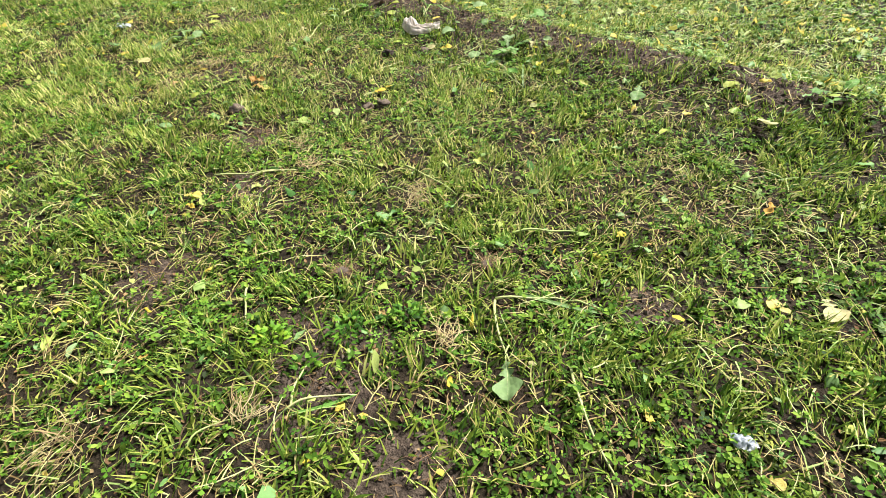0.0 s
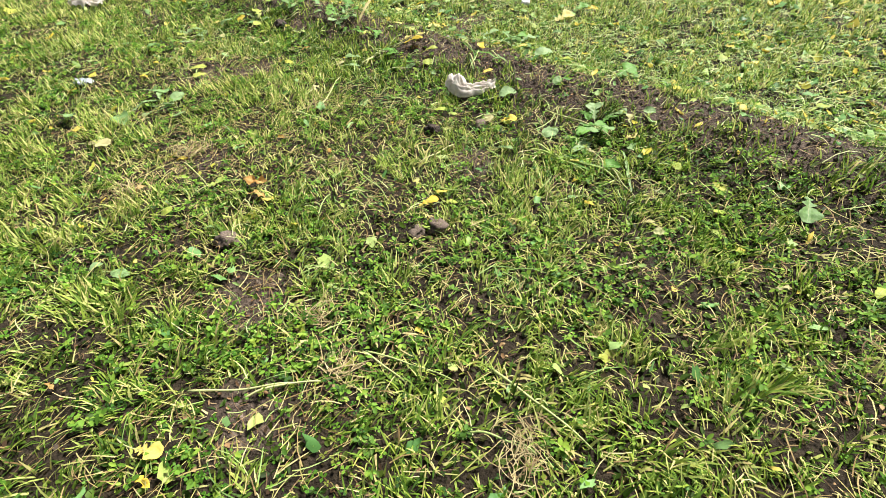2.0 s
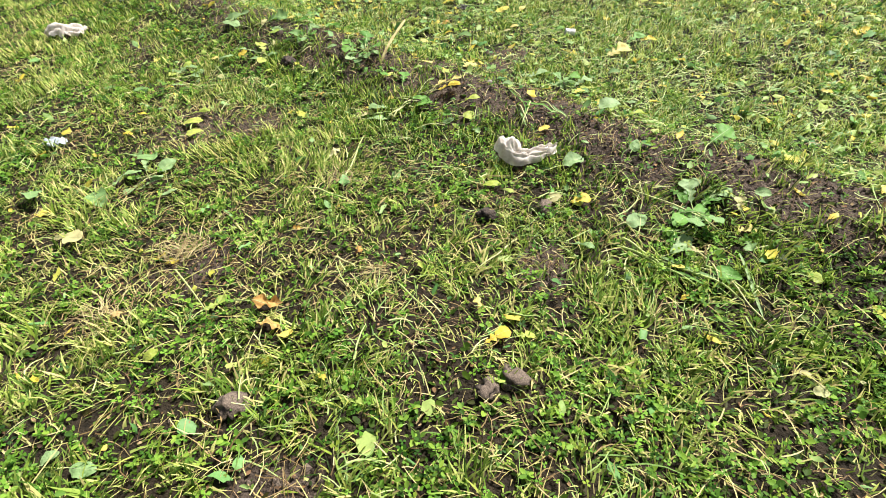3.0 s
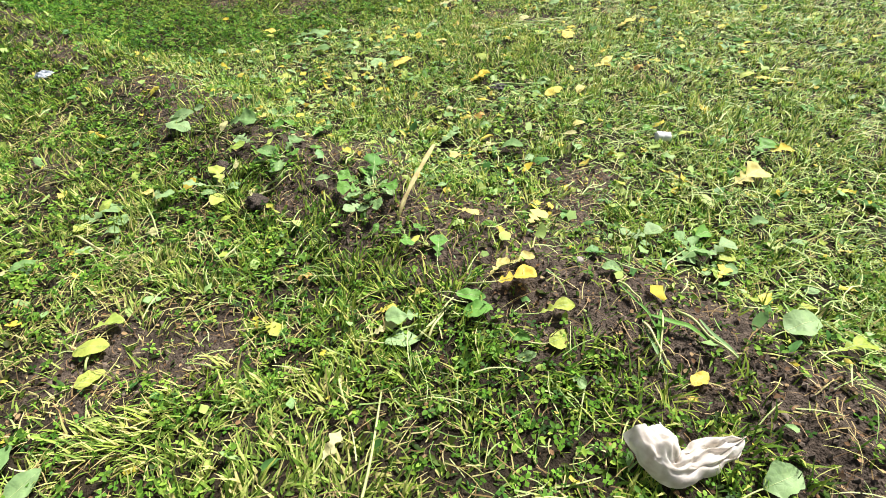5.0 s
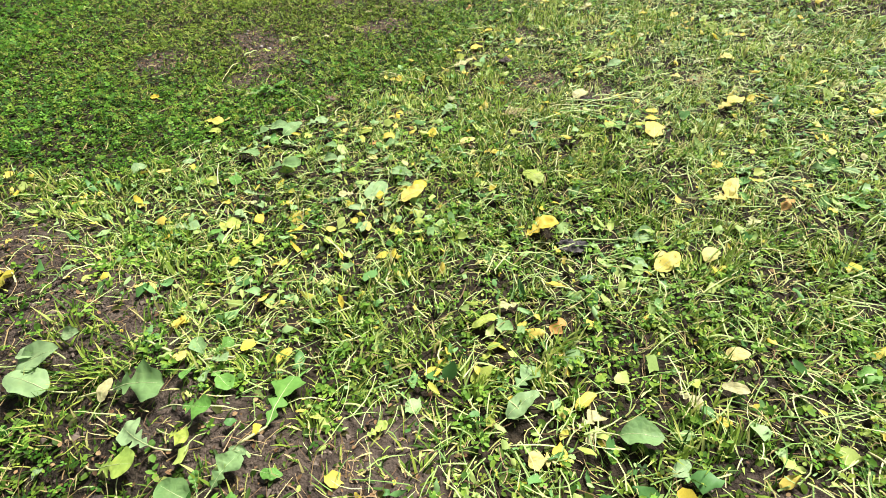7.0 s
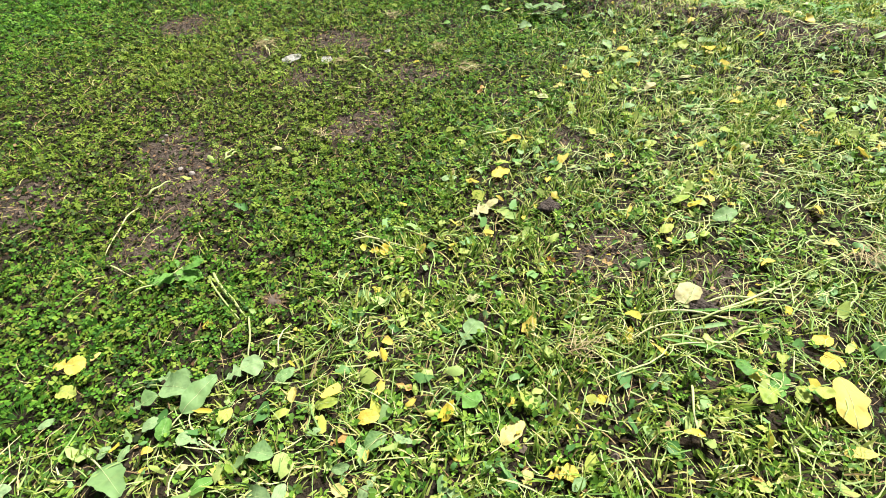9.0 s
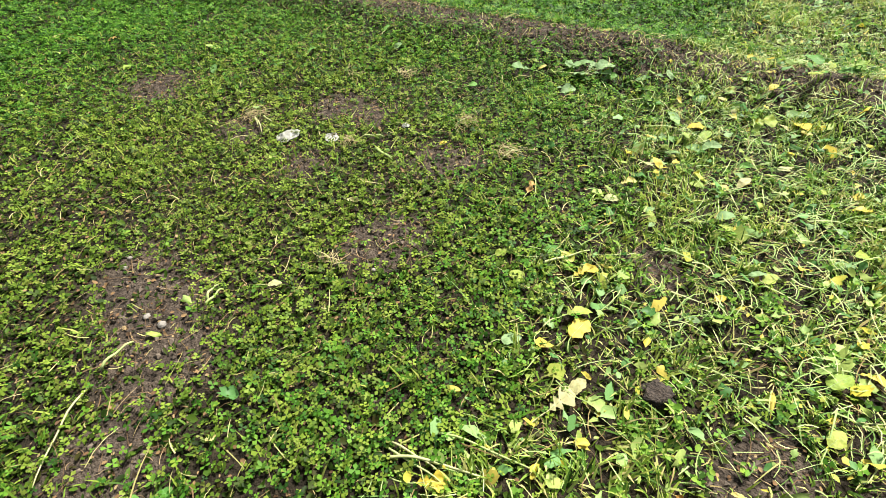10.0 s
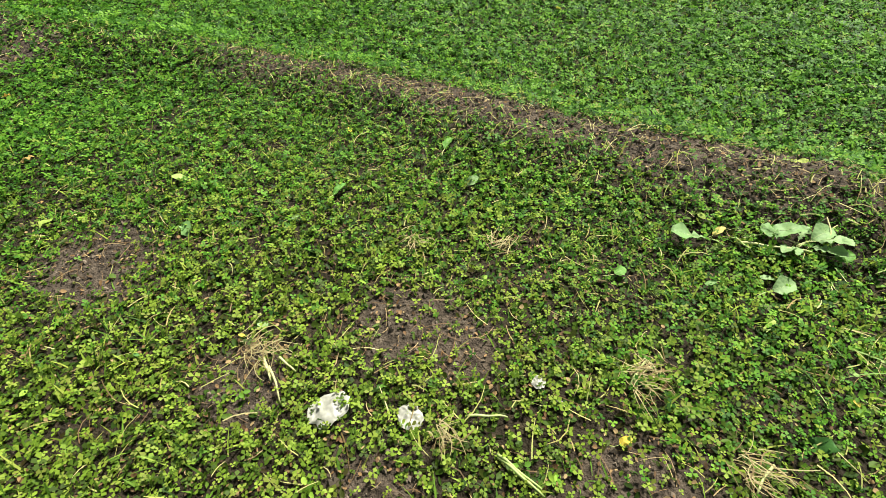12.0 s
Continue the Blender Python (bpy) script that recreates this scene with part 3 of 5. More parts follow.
def dry_stem(x, y, tip, wide):
    """A dried husk that stands up from the soil and leans over."""
    n = 15
    s = np.linspace(0, 1, n)
    rise = tip[2] - level(x, y) + 0.02
    run = np.stack([(tip[0] - x) * s ** 1.6, (tip[1] - y) * s ** 1.6, -0.02 + rise * s ** 0.9], -1)
    side = np.array((0.83, -0.56, 0.0))
    w = wide * (0.5 + 0.7 * np.sin(np.pi * np.clip(s * 0.62 + 0.1, 0, 1)) + 0.12 * np.sin(s * 23))
    rows = []
    for k, dip in ((-1, 0.25), (-0.5, 0.05), (0, -0.35), (0.5, 0.08), (1, 0.3)):
        rows.append(run + side * (w * k)[:, None] + np.array((-0.4, -0.6, 0.2)) * (w * dip)[:, None] + np.outer(np.sin(s * 21 + k * 2) * 0.0016, (1, 1, 0)))
    front = np.stack(rows, 1)
    back = front[:, ::-1] + np.array((0.001, 0.0018, 0.0))
    v = np.concatenate([front, back], 1)
    i = np.arange(n * 10).reshape(n, 10)
    j = np.roll(i, -1, 1)
    ob = new("dry_husk", array_mesh("dry_husk", v.reshape(-1, 3), [np.stack([i[:-1], j[:-1], j[1:], i[1:]], -1).reshape(-1, 4), i[-1:]], DRY))
    ob.location = (x, y, level(x, y))
    tagged(ob, "tan dried plant husk standing up from the ridge", "dead stem")


def tuft(x, y, size, count, words):
    """A pulled root clump: thin fibres in all directions round a small heart of earth."""
    r = np.random.RandomState(int(abs(x * 100 + y * 37)))
    holder = tagged(new("root_clump"), words, "root clump", "root clumps")
    holder.location = (x, y, level(x, y))
    bm = lump(0.6, x + y, 2)
    bmesh.ops.scale(bm, vec=(size * 0.42,) * 3, verts=bm.verts)
    bmesh.ops.translate(bm, vec=(0, 0, size * 0.22), verts=bm.verts)
    me = bpy.data.meshes.new("earth_heart")
    bm.to_mesh(me)
    bm.free()
    me.materials.append(CRUMB)
    part("earth_heart", me, holder)
    a = r.rand(count) * 6.283
    v, f = ribbons(np.zeros(count), np.zeros(count), np.full(count, size * 0.2), a, size * r.uniform(0.6, 1.5, count),
                   r.uniform(0.0012, 0.0028, count), r.uniform(0.1, 1.0, count), r.uniform(0.6, 2.0, count), 4)
    part("fibre_mass", array_mesh("fibre_mass", v, f, TWIG), holder, "brown dry root fibres")
    COVER.append((x, y, size * 0.8))


def nest(x, y, size):
    """A small heap of dead bleached grass, combed one way and flattened."""
    r = np.random.RandomState(int(abs(x * 131 + y * 71)) + 5)
    n = int(420 * size) + 6
    a = r.rand() * 6.283
    q = r.normal(0, size * 0.42, (n, 2))
    v, f = strands(x + q[:, 0] - size * 0.5 * math.cos(a), y + q[:, 1] - size * 0.5 * math.sin(a), a + r.normal(0, 0.75, n), r.uniform(0.6, 1.9, n) * size,
                   r.uniform(0.0018, 0.0036, n), r.normal(0, 1.2, n), 0.02 + 0.03 * r.rand(n), 5, r)
    z = level(x, y)
    ob = new("dead_grass_heap", array_mesh("dead_grass_heap", v - np.array((x, y, z)), f, HAY))
    ob.location = (x, y, z)
    tagged(ob, "small flattened heap of bleached dead grass", "dead grass", kind="stuff")


def ribbons(x, y, z, az, length, width, lift, droop, segs):
    """Tapered bent strips, each an island: they rise by the angle lift and bend over by droop along their length."""
    n = len(x)
    s = np.linspace(0, 1, segs + 1)
    ang = lift[:, None] - droop[:, None] * s[None]
    d = length[:, None] / segs
    run = np.concatenate([np.zeros((n, 1)), np.cumsum(np.cos(ang[:, :-1]) * d, 1)], 1)
    up = np.concatenate([np.zeros((n, 1)), np.cumsum(np.sin(ang[:, :-1]) * d, 1)], 1)
    cx = x[:, None] + run * np.cos(az)[:, None]
    cy = y[:, None] + run * np.sin(az)[:, None]
    cz = np.maximum(z[:, None] + up, z[:, None] - 0.004)
    w = width[:, None] * 0.5 * (1 - 0.9 * s[None] ** 2.2)
    ox, oy = -np.sin(az)[:, None] * w, np.cos(az)[:, None] * w
    v = np.stack([np.stack([cx - ox, cy - oy, cz], -1), np.stack([cx + ox, cy + oy, cz + w * 0.5], -1)], 2)
    i = np.arange(n * (segs + 1) * 2).reshape(n, segs + 1, 2)
    f = np.stack([i[:, :-1, 0], i[:, :-1, 1], i[:, 1:, 1], i[:, 1:, 0]], -1).reshape(-1, 4)
    return v.reshape(-1, 3), [f]


def strands(x, y, az, length, width, curve, lift, segs, r):
    """Cut stems that lie across the growth, bent sideways, each an island."""
    n = len(x)
    s = np.linspace(0, 1, segs + 1)
    a = az[:, None] + curve[:, None] * (s[None] - 0.5)
    d = length[:, None] / segs
    cx = x[:, None] + np.concatenate([np.zeros((n, 1)), np.cumsum(np.cos(a[:, :-1]) * d, 1)], 1)
    cy = y[:, None] + np.concatenate([np.zeros((n, 1)), np.cumsum(np.sin(a[:, :-1]) * d, 1)], 1)
    tilt = r.uniform(-0.10, 0.18, n)[:, None] * (s[None] - 0.3) * length[:, None]
    cz = height(cx, cy) + lift[:, None] + np.maximum(tilt, -0.008) + 0.12 * length[:, None] * np.sin(np.pi * s)[None] * r.rand(n)[:, None]
    w = width[:, None] * 0.5 * (1 - 0.55 * s[None] ** 2)
    ox, oy = -np.sin(a) * w, np.cos(a) * w
    v = np.stack([np.stack([cx - ox, cy - oy, cz], -1), np.stack([cx + ox, cy + oy, cz + w * 0.6], -1)], 2)
    i = np.arange(n * (segs + 1) * 2).reshape(n, segs + 1, 2)
    f = np.stack([i[:, :-1, 0], i[:, :-1, 1], i[:, 1:, 1], i[:, 1:, 0]], -1).reshape(-1, 4)
    return v.reshape(-1, 3), [f]


def flakes(x, y, z, az, length, width, tip, roll):
    """Small leaf pieces, pointed ovals folded along the middle, each an island."""
    n = len(x)
    pts = []
    for u, v in ((0, 0), (0.30, 0.5), (0.72, 0.42), (1, 0), (0.72, -0.42), (0.30, -0.5)):
        f, s = (u - 0.5) * length, v * width
        pts.append(np.stack([x + f * np.cos(az) - s * np.sin(az), y + f * np.sin(az) + s * np.cos(az),
                             z + f * tip + s * roll + np.abs(s) * 0.35], -1))
    b = np.arange(n)[:, None] * 6
    return np.stack(pts, 1).reshape(-1, 3), [np.concatenate([b + np.array((0, 5, 4, 3)), b + np.array((0, 3, 2, 1))])]


def crumpled(x, y, z, az, length, width, tip, roll, r):
    """Torn leaf pieces with a wavy face and an uneven rim, each an island of six quads."""
    n = len(x)
    pts = []
    for i, u in enumerate((0.0, 0.33, 0.68, 1.0)):
        for v in (-0.5, 0.0, 0.5):
            f = (u - 0.5 + r.normal(0, 0.07, n)) * length
            s = v * (0.45, 1.0, 0.9, 0.35)[i] * width * r.uniform(0.6, 1.25, n) + r.normal(0, 0.05, n) * width
            pts.append(np.stack([x + f * np.cos(az) - s * np.sin(az), y + f * np.sin(az) + s * np.cos(az),
                                 z + f * tip + s * roll + r.normal(0.05, 0.11, n) * length], -1))
    g = np.arange(12).reshape(4, 3)
    q = np.stack([g[:-1, :-1], g[1:, :-1], g[1:, 1:], g[:-1, 1:]], -1).reshape(-1, 4)
    return np.stack(pts, 1).reshape(-1, 3), [(np.arange(n)[:, None, None] * 12 + q[None]).reshape(-1, 4)]


def trefoils(x, y, z, ground_z, size, yaw, tip_x, tip_y, cup):
    """Clover leaves: three blunt leaflets round one middle, and a thin stem; each an island."""
    n = len(x)
    pts = [np.zeros((n, 3))]
    for k in range(3):
        for rad, off, rise in ((0.74, -0.58, 0.6), (1.0, 0.0, 0.5), (0.74, 0.58, 0.6)):
            a = yaw + k * 2.0944 + off
            pts.append(np.stack([np.cos(a) * rad * size, np.sin(a) * rad * size, cup * rise * size], -1))
    v = np.stack(pts, 1)
    v[:, :, 2] += v[:, :, 0] * tip_x[:, None] + v[:, :, 1] * tip_y[:, None]
    v += np.stack([x, y, z], -1)[:, None]
    foot = np.stack([x - tip_x * 0.02, y - tip_y * 0.02, ground_z - 0.004], -1)[:, None] + np.array(((0.0012, 0, 0), (-0.0012, 0, 0)))[None]
    v = np.concatenate([v, foot], 1)
    b = np.arange(n)[:, None] * 12
    leaflets = np.concatenate([b + np.array((0, 1 + 3 * k, 2 + 3 * k, 3 + 3 * k)) for k in range(3)])
    return v.reshape(-1, 3), [leaflets, b + np.array((0, 10, 11))]


def seedling(x, y, size, count, material=None):
    """A small bushy weed: upright stems with many little rounded leaves."""
    r = np.random.RandomState(int(abs(x * 91 + y * 53)))
    holder = tagged(new("weed_seedling"), "small green bushy weed seedling in soil" if material is None else "small bright lime green weed seedling in soil", "weed", "weed seedlings")
    holder.location = (x, y, level(x, y))
    a, q = r.rand(count) * 6.283, np.sqrt(r.rand(count)) * size
    px, py, pz = q * np.cos(a), q * np.sin(a), size * (0.35 + 0.9 * r.rand(count)) * (1 - 0.4 * q / size)
    n = count
    v, f = ribbons(px, py, pz, a + r.uniform(-0.8, 0.8, n), r.uniform(0.018, 0.032, n), r.uniform(0.010, 0.017, n), r.uniform(0, 0.9, n), r.uniform(0.3, 1.2, n), 3)
    part("foliage", array_mesh("foliage", v, f, material or CLOVER), holder)
    v, f = ribbons(px * 0.2, py * 0.2, np.full(n, -0.004), a, np.hypot(q * 0.8, pz), np.full(n, 0.002), np.arctan2(pz, q * 0.8 + 1e-3), np.full(n, 0.05), 2)
    part("stem", array_mesh("stem", v, f, material or CLOVER), holder)
    COVER.append((x, y, size * 0.9))


# ---- cloth, plastic and stones ----
rag(-0.235, 4.14, 2, 0.34)
scrap(-3.66, 6.16, 5, 0.17, 0.09, 0.10, LINEN, "white_cloth", "crumpled white cloth lying in the grass", "cloth")
scrap(-2.74, 4.39, -35, 0.075, 0.05, 0.035, BLUEFILM, "film_scrap", "bluish-white crumpled plastic film on the grass", "litter")
scrap(-3.56, 7.05, 20, 0.07, 0.05, 0.035, BLUEFILM, "film_scrap", "blue-grey crumpled plastic film beside the ridge", "litter")
scrap(-4.49, 14.01, 30, 0.09, 0.08, 0.07, FILM, "film_scrap", "crumpled white plastic film beside the ridge", "litter")
scrap(0.86, 0.57, -40, 0.035, 0.026, 0.025, BLUEFILM, "film_scrap", "small grey-blue scrap of film on the grass", "litter")
scrap(-1.60, 10.12, 25, 0.068, 0.050, 0.016, FILM, "film_scrap", "torn translucent white plastic film on clover", "litter")
scrap(-1.35, 10.04, -50, 0.044, 0.038, 0.014, FILM, "film_scrap", "crumpled cream coloured film scrap on clover", "litter")
scrap(-0.93, 10.06, 10, 0.022, 0.022, 0.010, FILM, "film_scrap", "small crumpled white film scrap on clover", "litter")
scrap(-0.33, 6.51, -15, 0.06, 0.035, 0.03, CHAR, "dark_rag", "small blackened rag among mown stems", "litter")
bottle_stub(0.40, 5.72, -4, 0.072, 0.026)
dry_stem(-0.95, 5.08, (-0.775, 5.335, 0.303), 0.0085)
clod(-1.25, 2.73, 0.040, "grey-brown soil clod on the grass", CRUMB)
clod(-0.44, 2.77, 0.032, "grey-brown soil clod on the grass", CRUMB)
clod(-0.36, 2.80, 0.035, "grey-brown soil clod on the grass", CRUMB)
clod(-0.11, 3.67, 0.036, "reddish-brown soil clod on the grass", CRUMB)
clod(-0.37, 3.62, 0.036, "dark soil clod on the grass", DARK_CLOD)
clod(-0.30, 8.28, 0.043, "dark brown soil clod among mown stems", DARK_CLOD)
clod(0.09, 7.67, 0.035, "dark brown soil clod among mown stems", DARK_CLOD)
clod(-1.85, 5.62, 0.043, "dark brown soil clod on the ridge", DARK_CLOD)
clod(-1.62, 5.33, 0.043, "dark brown soil clod on the ridge", DARK_CLOD)
clod(-0.26, 4.77, 0.017, "light grey pebble on the ridge", PEBBLE)
clod(-0.89, 9.98, 0.014, "white pebble among clover", PEBBLE)
clod(-2.04, 8.92, 0.014, "light pebble on bare soil", PEBBLE)
clod(-2.21, 9.21, 0.011, "light pebble on bare soil", PEBBLE)
clod(-1.16, 9.00, 0.009, "white pebble on bare soil", PEBBLE)
clod(-1.97, 8.87, 0.016, "brownish pebble on bare soil", PEBBLE)
clod(-2.21, 9.27, 0.010, "reddish pebble on bare soil", PEBBLE)
tuft(-0.39, 1.29, 0.075, 120, "brown root clump pulled out of the soil")
tuft(0.18, 1.32, 0.07, 90, "pale brown root clump with long dry fibres")
tuft(-1.43, 7.94, 0.065, 90, "reddish-brown root clump with earth on it")
tuft(0.35, 1.42, 0.04, 40, "brown root clump pulled out of the soil")
seedling(-0.59, 0.96, 0.06, 60, SEED)
seedling(-0.33, 0.99, 0.065, 60)
seedling(-0.45, 0.86, 0.04, 22)
seedling(-0.12, 1.05, 0.05, 40)

seedling(1.75, 11.25, 0.10, 60)
seedling(1.45, 11.65, 0.10, 60)
seedling(1.95, 11.7, 0.11, 70)
seedling(1.65, 9.95, 0.14, 70)
seedling(1.95, 9.85, 0.16, 80)
seedling(-1.53, 5.51, 0.10, 36)
seedling(-2.45, 7.75, 0.09, 50)
seedling(-2.2, 7.6, 0.09, 50)

# ---- leaves and stalks ----
leaf("green", "lobed", 0.21, 0.85, 0.180, -85)
leaf("yellow", "curled", -0.46, 3.15, 0.100, -63)
leaf("brown", "curled", -1.62, 2.05, 0.058, -26)
leaf("yellow", "curled", -1.19, 1.75, 0.082, -28)
leaf("pale", "curled", -0.28, 1.11, 0.035, -41)
leaf("brown", "curled", -0.23, 1.07, 0.056, -29)
leaf("yellow", "oval", 1.22, 1.06, 0.057, -25)
leaf("pale", "lobed", 1.40, 1.10, 0.153, -101)
leaf("lime", "curled", 1.11, 1.35, 0.047, -56)
leaf("brown", "curled", 0.84, 1.41, 0.057, 14)
leaf("yellow", "lobed", 0.86, 0.47, 0.066, -37)
leaf("green", "oval", 1.02, 0.71, 0.035, -29)
leaf("pale", "oval", 0.28, 0.85, 0.035, -33)
leaf("bright", "lobed", 2.17, 2.46, 0.148, 9)
leaf("pale", "lobed", 1.80, 2.39, 0.187, -109)
leaf("pale", "curled", 1.58, 2.47, 0.062, -23)
leaf("lime", "oval", 1.75, 2.75, 0.130, 30)
leaf("green", "lobed", 1.28, 2.88, 0.200, -109)
leaf("green", "oval", -1.27, 0.97, 0.073, -92)
leaf("bright", "oval", -0.65, 0.76, 0.039, 26)
leaf("brown", "curled", -1.02, 0.89, 0.046, 20)
leaf("green", "curled", 0.70, 1.32, 0.072, -30)
leaf("green", "oval", 0.79, 1.63, 0.045, -28)
leaf("pale", "curled", 0.86, 1.57, 0.047, 6)
leaf("lime", "oval", 1.17, 0.60, 0.060, 9)
leaf("brown", "curled", 1.44, 1.60, 0.118, 41)
leaf("yellow", "curled", 0.91, 3.34, 0.074, -95)
leaf("yellow", "lobed", -0.40, 2.22, 0.064, 132)
leaf("pale", "lobed", -0.84, 2.17, 0.068, 63)
leaf("lime", "oval", -0.89, 2.38, 0.049, 5)
leaf("green", "oval", -1.74, 2.56, 0.066, 37)
leaf("green", "oval", -1.65, 2.55, 0.093, -3)
leaf("yellow", "lobed", -1.23, 1.83, 0.113, -14)
leaf("lime", "oval", -1.10, 1.73, 0.035, 23)
leaf("lime", "curled", 1.63, 3.61, 0.070, -81)
leaf("lime", "oval", 1.83, 3.72, 0.111, 22)
leaf("pale", "oval", 0.55, 2.78, 0.044, -1)
leaf("pale", "oval", 0.56, 2.72, 0.062, -10)
leaf("pale", "curled", 0.70, 2.75, 0.048, -15)
leaf("green", "oval", 0.78, 2.52, 0.051, 13)
leaf("pale", "curled", 0.90, 2.39, 0.073, -15)
leaf("lime", "oval", 1.22, 2.31, 0.090, 39)
leaf("brown", "curled", 0.51, 2.26, 0.035, -53)
leaf("pale", "oval", 0.16, 2.25, 0.041, 28)
leaf("yellow", "curled", 2.97, 5.07, 0.075, 7)
leaf("lime", "oval", -2.01, 4.41, 0.119, 30)
leaf("green", "lobed", -2.21, 3.94, 0.196, 56)
leaf("green", "oval", -1.91, 3.83, 0.100, 18)
leaf("green", "oval", -2.59, 3.91, 0.196, -49)
leaf("brown", "curled", -0.93, 3.44, 0.062, -69)
leaf("lime", "curled", -0.69, 3.34, 0.079, -60)
leaf("green", "oval", -2.36, 3.90, 0.050, 59)
leaf("yellow", "lobed", 1.29, 6.39, 0.200, 1)
leaf("bright", "lobed", 0.71, 3.94, 0.200, 29)
leaf("brown", "curled", -1.18, 3.56, 0.056, -179)
leaf("green", "curled", -0.61, 3.85, 0.035, 13)
leaf("yellow", "oval", -0.88, 4.71, 0.051, 17)
leaf("green", "oval", -0.80, 5.39, 0.048, 34)
leaf("yellow", "curled", -0.76, 4.34, 0.042, 20)
leaf("green", "lobed", -0.40, 4.32, 0.074, -29)
leaf("green", "oval", 0.31, 4.40, 0.158, 15)
leaf("lime", "oval", 0.48, 4.54, 0.096, 12)
leaf("yellow", "oval", 0.89, 5.21, 0.064, 0)
leaf("yellow", "curled", 0.75, 5.77, 0.065, 8)
leaf("yellow", "curled", 1.55, 6.20, 0.077, 16)
leaf("lime", "oval", 1.20, 6.39, 0.134, 19)
leaf("bright", "oval", 1.34, 5.98, 0.137, -94)
leaf("green", "oval", -0.32, 5.59, 0.085, 19)
leaf("pale", "curled", 2.03, 7.24, 0.071, -49)
leaf("pale", "curled", 0.31, 5.22, 0.069, -30)
leaf("green", "oval", -2.29, 5.22, 0.093, -5)
leaf("pale", "oval", -2.59, 5.95, 0.060, 23)
leaf("green", "oval", -1.34, 5.41, 0.109, -27)
leaf("green", "oval", 0.66, 4.90, 0.064, -28)
leaf("lime", "oval", 0.66, 4.79, 0.047, -21)
leaf("green", "oval", -1.12, 5.17, 0.063, 0)
leaf("green", "lobed", -1.12, 5.33, 0.096, 25)
leaf("green", "oval", -1.48, 5.11, 0.053, 8)
leaf("green", "oval", -1.92, 5.46, 0.095, -14)
leaf("yellow", "lobed", -2.24, 5.50, 0.093, -5)
leaf("green", "lobed", -1.11, 5.29, 0.072, -158)
leaf("green", "lobed", -1.02, 5.27, 0.086, -41)
leaf("green", "oval", -0.77, 5.31, 0.058, 10)
leaf("yellow", "lobed", -0.34, 5.23, 0.080, -83)
leaf("green", "lobed", -0.07, 5.05, 0.067, -35)
leaf("lime", "oval", 0.54, 5.75, 0.114, 8)
leaf("bright", "oval", 0.35, 5.80, 0.092, 9)
leaf("green", "oval", 0.65, 6.04, 0.080, 14)
leaf("yellow", "curled", 0.79, 6.06, 0.089, -106)
leaf("lime", "oval", 1.06, 6.52, 0.102, -31)
leaf("brown", "curled", -0.14, 6.16, 0.042, -54)
leaf("brown", "curled", 0.58, 6.58, 0.120, 42)
leaf("yellow", "curled", 1.59, 6.92, 0.052, -35)
leaf("yellow", "curled", 0.64, 6.68, 0.069, 16)
leaf("green", "oval", -1.15, 7.12, 0.058, 12)
leaf("lime", "oval", -1.28, 7.13, 0.064, 0)
leaf("yellow", "lobed", -0.67, 7.00, 0.053, 35)
leaf("lime", "oval", -0.69, 7.10, 0.051, 20)
leaf("green", "oval", -0.04, 6.96, 0.060, -4)
leaf("yellow", "curled", -0.18, 6.97, 0.035, -36)
leaf("lime", "oval", -1.32, 7.23, 0.059, 3)
leaf("green", "oval", -2.15, 7.36, 0.077, 1)
leaf("green", "lobed", 0.77, 7.78, 0.104, -60)
leaf("yellow", "lobed", 1.05, 8.08, 0.154, 12)
leaf("yellow", "curled", 1.00, 9.48, 0.098, -87)
leaf("pale", "curled", 0.97, 8.74, 0.079, -8)
leaf("yellow", "oval", -2.59, 8.16, 0.087, -27)
leaf("yellow", "oval", -1.70, 8.37, 0.047, 4)
leaf("yellow", "oval", -0.23, 7.98, 0.045, -52)
leaf("brown", "curled", -0.18, 7.95, 0.066, -49)
leaf("yellow", "oval", 1.04, 9.56, 0.123, -90)
leaf("yellow", "curled", 1.82, 10.16, 0.120, 24)
leaf("bright", "lobed", 1.50, 10.08, 0.200, 49)
leaf("lime", "oval", 0.95, 8.47, 0.035, 140)
leaf("green", "oval", 0.96, 8.81, 0.067, -41)
leaf("green", "oval", 0.04, 9.10, 0.066, 22)
leaf("green", "oval", 0.47, 10.20, 0.115, -5)
leaf("green", "oval", 0.60, 10.21, 0.058, -70)
leaf("green", "oval", 0.67, 10.22, 0.102, -98)
leaf("lime", "oval", 0.67, 9.23, 0.038, -57)
leaf("bright", "oval", -0.44, 9.03, 0.055, 12)
leaf("bright", "oval", -0.46, 8.96, 0.112, -24)
leaf("green", "oval", -0.28, 8.54, 0.049, 23)
leaf("yellow", "curled", -0.03, 8.70, 0.041, -48)
leaf("yellow", "oval", 0.07, 8.60, 0.058, -4)
leaf("bright", "oval", 0.12, 8.70, 0.046, -5)
leaf("green", "oval", 0.01, 9.01, 0.056, 22)
leaf("lime", "oval", -0.66, 8.97, 0.062, 2)
leaf("yellow", "curled", 1.10, 9.97, 0.079, -22)
leaf("yellow", "oval", 0.80, 9.88, 0.061, -53)
leaf("lime", "oval", 0.89, 10.32, 0.050, -38)
leaf("bright", "oval", -1.54, 11.16, 0.103, 31)
leaf("green", "oval", -1.73, 11.04, 0.047, 15)
leaf("brown", "curled", -2.95, 11.48, 0.035, 15)
leaf("lime", "lobed", -2.07, 4.64, 0.149, 21)
leaf("pale", "curled", -1.39, 4.82, 0.105, 133)
leaf("brown", "curled", -1.35, 4.84, 0.084, 1)
